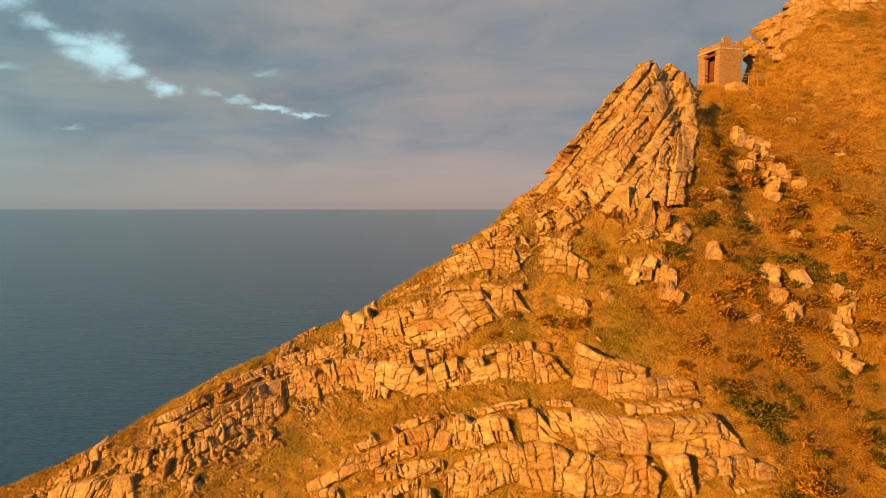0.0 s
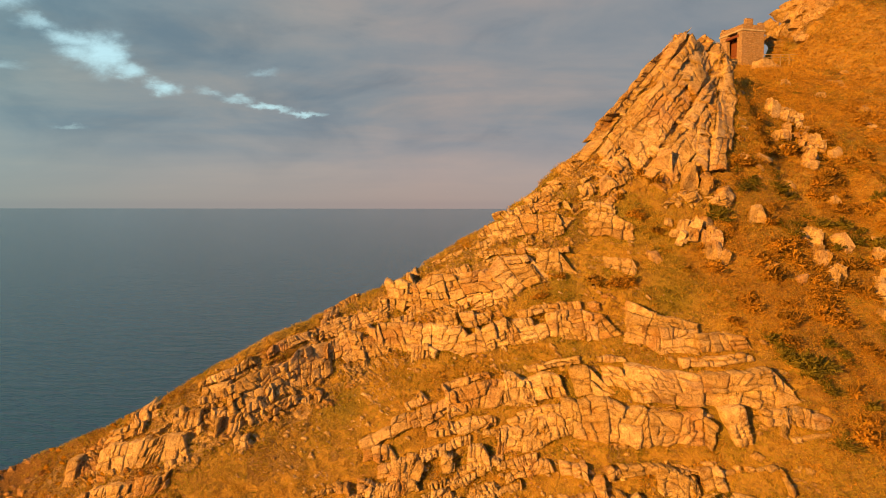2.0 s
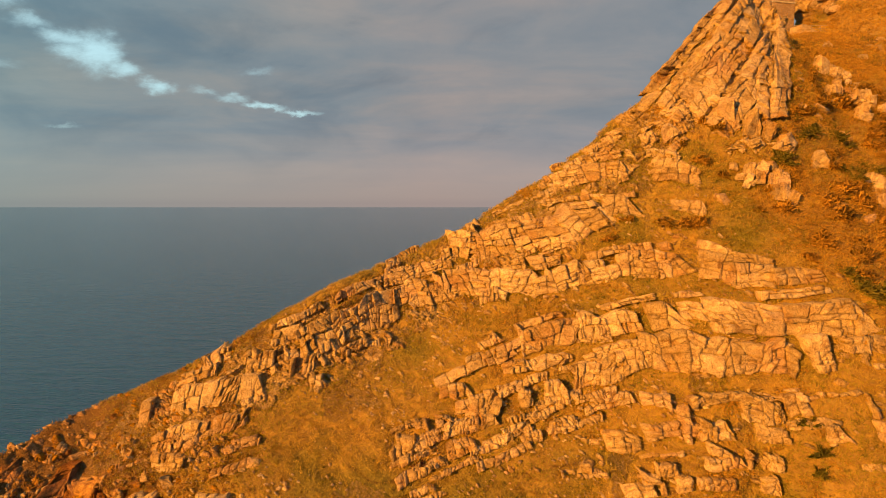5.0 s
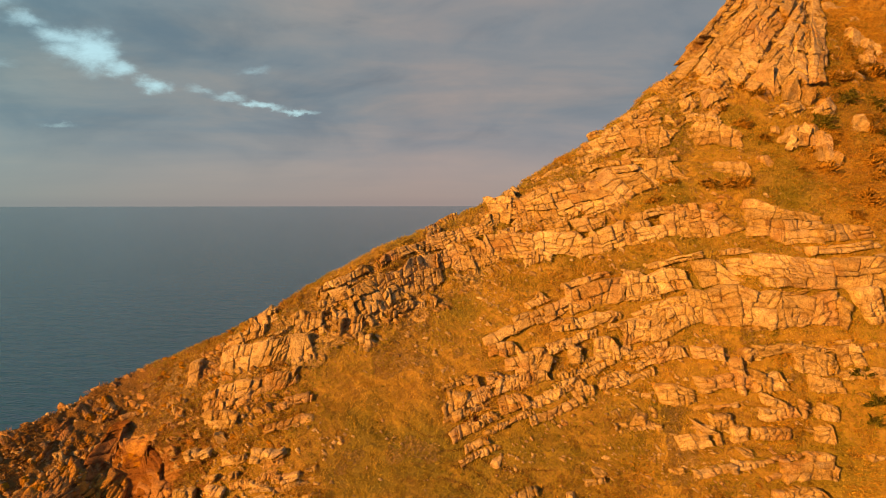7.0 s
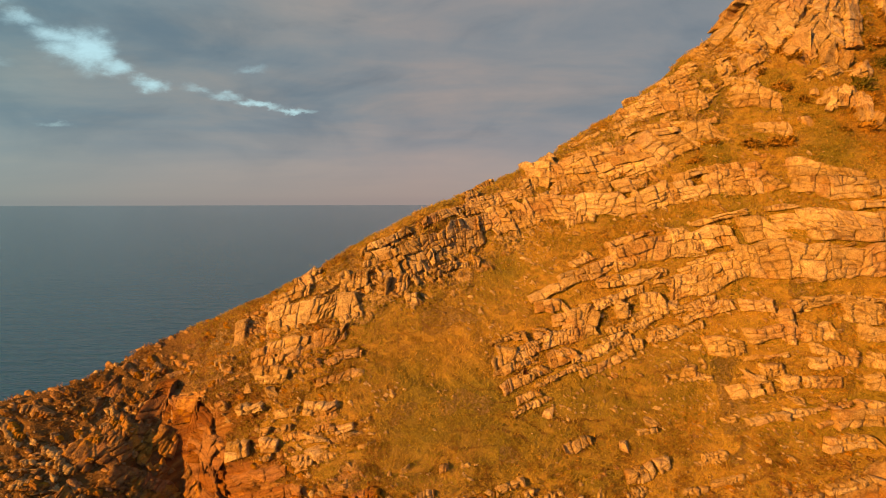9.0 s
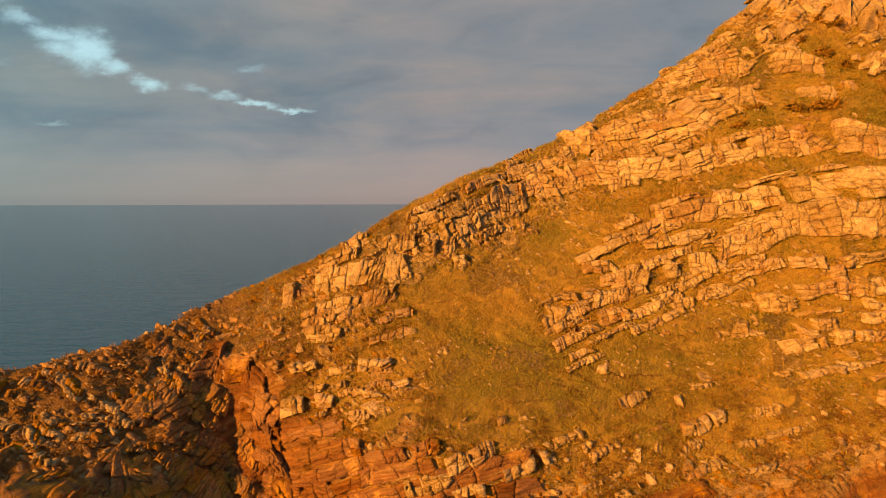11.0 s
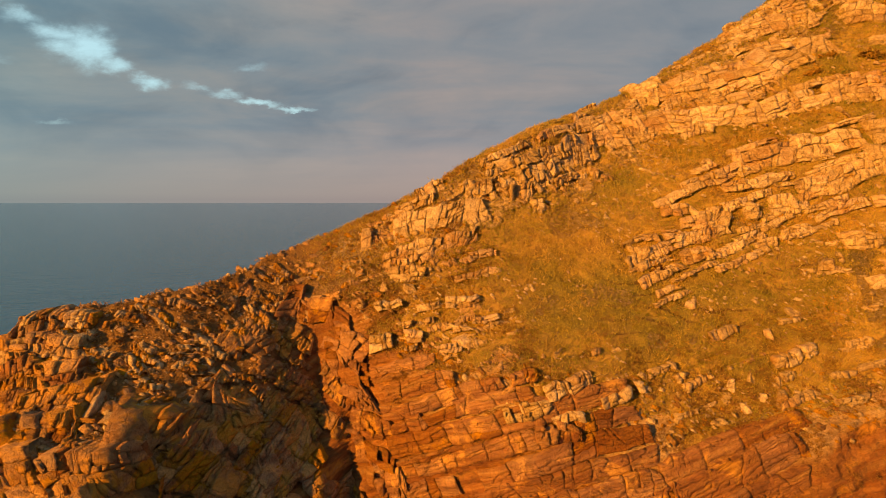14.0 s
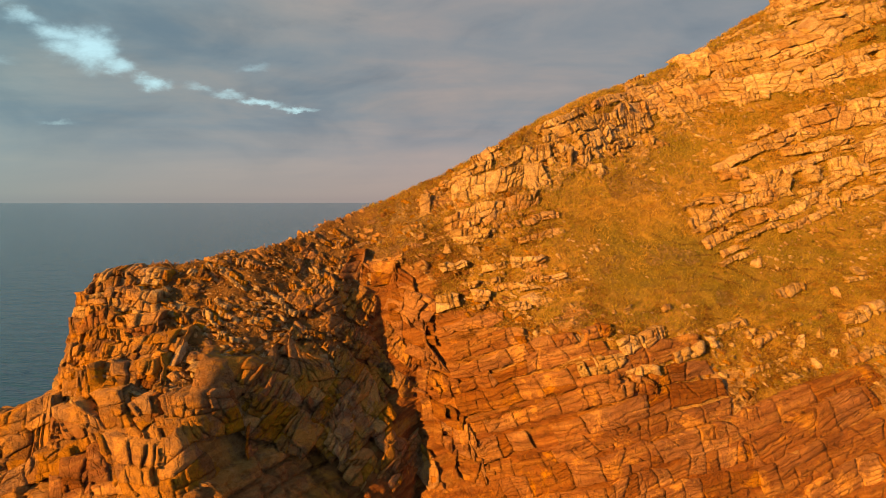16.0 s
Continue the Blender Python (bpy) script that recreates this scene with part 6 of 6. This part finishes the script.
rims = np.concatenate(LEDGE_RIMS)
rims = rims[(rims[:, 0] > -22) & (rims[:, 2] > 20)]
toward = np.tile((0.0, -0.6, 0.8), (len(rims), 1))
for name, label, material, keep, each, wide, seed in (("grass", "dry tufts rooted in the joints of the limestone beds", GRASS, 0.65, 7, 0.024, 141), ("bracken", "rusty dead fern rooted in cracks of the limestone", BRACKEN, 0.85, 8, 0.045, 143)):
    pick = step(-0.2, 0.5, fbm(rims, 0.9, 2, seed)) > keep - 0.3
    me = mesh_of(name, *leaves(rims[pick] + (0, 0.05, 0), toward[pick], each, 0.14, 0.17, wide, 0.5, 0.6, seed), material)
    tagged(new(name, me), label, name, kind="stuff")


def shrub(name, label, category, mesh, x, z, size, seed):
    ob = tagged(new(name, mesh), label, category, name.replace("_", " ") + "s on the slope")
    c = int(np.argmin(np.abs(XS - x)))
    rows = np.where(V >= 1.98)[0]
    r = rows[int(np.argmin(np.abs(LAND[rows, c, 2] - z)))]
    ob.matrix_basis = Matrix.Translation(LAND[r, c]) @ pose(0, 0, 0, 20, 0, 57.0 * seed) @ Matrix.Diagonal((size, size, size * 0.8, 1))
    return ob


def shrub_mesh(name, seed, material, count, length, wide):
    rng = np.random.default_rng(seed)
    d = rng.normal(0, 1, (count, 3))
    d[:, 2] = np.abs(d[:, 2]) * 0.8
    d /= np.linalg.norm(d, axis=1, keepdims=True)
    p = d * rng.uniform(0.08, 0.46, (count, 1)) * (1 + 0.35 * np.sin(3 * np.arctan2(d[:, 1:2], d[:, :1]) + seed))
    points, tris = leaves(p, d, 3, 0.10, length, wide, 0.6, 0.25, seed)
    # a stem from the root to every leaf
    root = len(points)
    stems = np.stack([np.full(len(tris), root), tris[:, 2], tris[:, 0]], 1)
    return mesh_of(name, np.concatenate([points, [[0, 0, -0.05]]]), np.concatenate([tris, stems]), material)


BRACKENS = [shrub_mesh("bracken_clump", 300 + k, BRACKEN, 140, 0.14, 0.07) for k in range(6)]
GORSES = [shrub_mesh("gorse_bush", 320 + k, GORSE, 130, 0.13, 0.055) for k in range(4)]
rng = np.random.default_rng(77)
p, n, _ = spots(270, SEEN * inland * turf * step(-0.3, 0.5, patch) * step(50, 42, Z) * step(32, 28, X), 79)
for k in range(len(p)):
    shrub("bracken_clump", "rust-orange bracken clump on the slope", "bracken", BRACKENS[k % 6], p[k, 0], p[k, 2], rng.uniform(0.7, 1.7), k)
for k, (x, z, s) in enumerate([(5.6, 35.9, 1.3), (6.4, 35.8, 1.2), (7.0, 35.9, 1.2), (3.7, 36.0, 0.9), (2.6, 35.0, 1.0), (-0.9, 34.4, 0.8), (-4.4, 35.0, 0.9), (-3.4, 27.6, 0.9),
                               (9.0, 41.6, 1.2), (9.6, 41.2, 1.1), (12.6, 43.8, 1.0), (18.0, 46.5, 1.3), (18.3, 45.2, 1.2), (18.2, 43.6, 1.1)]):
    shrub("bracken_clump", "deep orange bracken clump against pale rock", "bracken", BRACKENS[k % 6], x, z, s, k)
for k, (x, z, s) in enumerate([(14.0, 32.4, 1.5), (13.2, 33.0, 1.2), (14.6, 31.6, 1.3), (16.6, 30.8, 1.4), (15.8, 33.2, 1.1), (2.0, 35.6, 0.9), (3.0, 30.2, 0.8), (4.6, 30.4, 0.9), (5.4, 30.4, 1.0),
                               (9.4, 27.4, 1.2), (9.6, 26.4, 1.2), (9.5, 25.6, 1.0), (14.6, 40.8, 1.2), (15.6, 41.2, 1.3), (16.8, 41.0, 1.2), (12.2, 39.2, 1.0)]):
    shrub("gorse_bush", "dark green gorse bush between limestone beds", "gorse", GORSES[k % 4], x, z, s, k)

for k, (x, z, s) in enumerate([(1.2, 36.9, 0.8), (8.2, 39.3, 1.1), (9.1, 38.4, 1.0), (7.4, 40.2, 1.0), (13.4, 42.4, 1.1), (12.9, 39.9, 1.0), (16.2, 39.8, 1.2), (16.8, 37.9, 1.1), (11.4, 34.3, 1.0), (12.6, 35.3, 1.1), (4.0, 33.5, 0.8), (-1.6, 30.6, 0.7), (6.6, 28.2, 0.9), (8.8, 30.1, 0.8)]):
    shrub("bracken_clump", "rust-orange bracken clump in a hollow of the rock", "bracken", BRACKENS[k % 6], x, z, s, 50 + k)
shrub("dead_bush", "dark red-brown dead bush alone in dry grass", "bush", shrub_mesh("dead_bush", 340, DEAD, 170, 0.15, 0.06), -7.5, 24.45, 0.95, 3)
p, n, _ = spots(90, SEEN * inland * turf * step(0.2, -0.4, patch) * step(44, 38, Z) * step(28, 24, X), 83)
for k in range(len(p)):
    shrub("gorse_bush", "dark olive gorse bush among brown bracken", "gorse", GORSES[k % 4], p[k, 0], p[k, 2], rng.uniform(0.7, 1.6), k)

# ---- the stone lookout hut ----
def part(name, bm, material, parent, label=""):
    me = bpy.data.meshes.new(name)
    bm.to_mesh(me)
    bm.free()
    me.materials.append(material)
    ob = new(name, me)
    ob.parent = parent
    return tagged(ob, label) if label else ob


def box(bm, x0, x1, y0, y1, z0, z1, bevel=0.02):
    made = bmesh.ops.create_cube(bm, size=1)
    for v in made["verts"]:
        v.co = ((x0 + x1) / 2 + v.co.x * (x1 - x0), (y0 + y1) / 2 + v.co.y * (y1 - y0), (z0 + z1) / 2 + v.co.z * (z1 - z0))
    if bevel:
        bmesh.ops.bevel(bm, geom=list({e for v in made["verts"] for e in v.link_edges}), offset=bevel, segments=1, affect="EDGES")
    return bm


def make_masonry():
    m, nt, p = fresh("rubble_masonry", 0.9)
    geo = position(nt)
    bricks = nt.nodes.new("ShaderNodeTexVoronoi")
    bricks.inputs["Scale"].default_value = 1.0
    nt.links.new(stretched(nt, geo, (3.2, 3.2, 6.5)), bricks.inputs["Vector"])
    edge = nt.nodes.new("ShaderNodeTexVoronoi")
    edge.feature = "DISTANCE_TO_EDGE"
    edge.inputs["Scale"].default_value = 1.0
    nt.links.new(stretched(nt, geo, (3.2, 3.2, 6.5)), edge.inputs["Vector"])
    tone = nt.nodes.new("ShaderNodeSeparateColor")
    nt.links.new(bricks.outputs["Color"], tone.inputs[0])
    col = ramp(nt, tone.outputs[0], [(0.1, (0.27, 0.185, 0.115)), (0.5, (0.34, 0.235, 0.15)), (0.9, (0.31, 0.235, 0.17))])
    col = mix(nt, ramp(nt, edge.outputs["Distance"], grey(0.03, 0.09)), (0.24, 0.17, 0.105), col)
    nt.links.new(col, p.inputs["Base Color"])
    bump(nt, p, ramp(nt, edge.outputs["Distance"], grey(0.0, 0.12)), 0.9, 0.05)
    return m


def make_plain(name, a, b, scale, rough=0.8):
    m, nt, p = fresh(name, rough)
    nt.links.new(mix(nt, ramp(nt, noise_at(nt, position(nt), scale, 6, 0.65), grey(0.35, 0.65)), a, b), p.inputs["Base Color"])
    return m


MASONRY = make_masonry()
CONCRETE = make_plain("weathered_concrete", (0.40, 0.35, 0.28), (0.26, 0.23, 0.19), 3.0)
TIMBER = make_plain("red_brown_timber", (0.16, 0.055, 0.025), (0.10, 0.035, 0.018), 6.0)
RAIL = make_plain("grey_painted_rail", (0.30, 0.24, 0.17), (0.20, 0.15, 0.10), 9.0, 0.6)


def build_hut(x, y, z):
    """Square lookout of rubble stone; its seaward side is open over a timber rail."""
    hut = tagged(new("lookout_hut"), "small square rubble-stone lookout hut with a flat parapet roof", "hut")
    hut.matrix_basis = pose(x, y, z, 0, 0, 13)
    w, d, h, t = 2.75, 3.5, 3.3, 0.4
    part("wall", box(bmesh.new(), 0, w, 0, t, -1.5, h), MASONRY, hut)
    part("wall", box(bmesh.new(), 0, w, d - t, d, -1.5, h), MASONRY, hut)
    part("wall", box(bmesh.new(), w - t, w, t + 0.003, d - t - 0.003, -1.5, h), MASONRY, hut)
    part("pier", box(bmesh.new(), 0, t, t + 0.003, 0.75, -1.5, h), MASONRY, hut)
    part("pier", box(bmesh.new(), 0, t, 2.3, d - t - 0.003, -1.5, h), MASONRY, hut)
    part("breast_wall", box(bmesh.new(), 0.03, t, 0.753, 2.297, -1.5, 0.12), MASONRY, hut)
    part("lintel", box(bmesh.new(), -0.06, t - 0.03, 0.5, 2.5, 2.75, 3.02), TIMBER, hut, "dark timber lintel over the opening")
    part("back_panel", box(bmesh.new(), 0.75, 0.82, 0.75, 2.9, 0.0, 2.75), TIMBER, hut, "red-brown boarded panel inside")
    for zz in (0.55, 0.95):
        part("rail", box(bmesh.new(), -0.02, 0.06, 0.72, 2.33, zz, zz + 0.09), TIMBER, hut)
    part("string_course", box(bmesh.new(), -0.07, w + 0.07, -0.07, d + 0.07, h, h + 0.18), CONCRETE, hut, "pale concrete roof slab")
    for bx in ((0, w, 0, 0.35), (0, w, d - 0.35, d), (0, 0.35, 0.353, d - 0.353), (w - 0.35, w, 0.353, d - 0.353)):
        part("parapet", box(bmesh.new(), *bx, h + 0.18, h + 0.66), MASONRY, hut)
    for cx, cy, ch in ((0.45, 0.0, 0.62), (2.1, 0.0, 0.28), (0.0, 2.9, 0.2)):
        part("merlon", box(bmesh.new(), cx, cx + (0.85 if ch > 0.5 else 0.5), cy + 0.002, cy + 0.42, h + 0.663, h + 0.66 + ch), MASONRY, hut)
    return hut


build_hut(28.9, 63.9, 54.9)


def build_fence(x, y, z):
    fence = tagged(new("hand_rail"), "low weathered rail fence beside the lookout hut", "fence")
    fence.location = (x, y, z)
    for k in range(5):
        part("post", box(bmesh.new(), 0.9 * k - 0.04, 0.9 * k + 0.04, -0.04, 0.04, -1.6, 0.95, 0.01), RAIL, fence)
    for zz in (0.35, 0.62, 0.88):
        part("rail", box(bmesh.new(), -0.1, 3.7, -0.075, -0.045, zz, zz + 0.06, 0.01), RAIL, fence)
    return fence


build_fence(30.4, 62.4, 54.4)
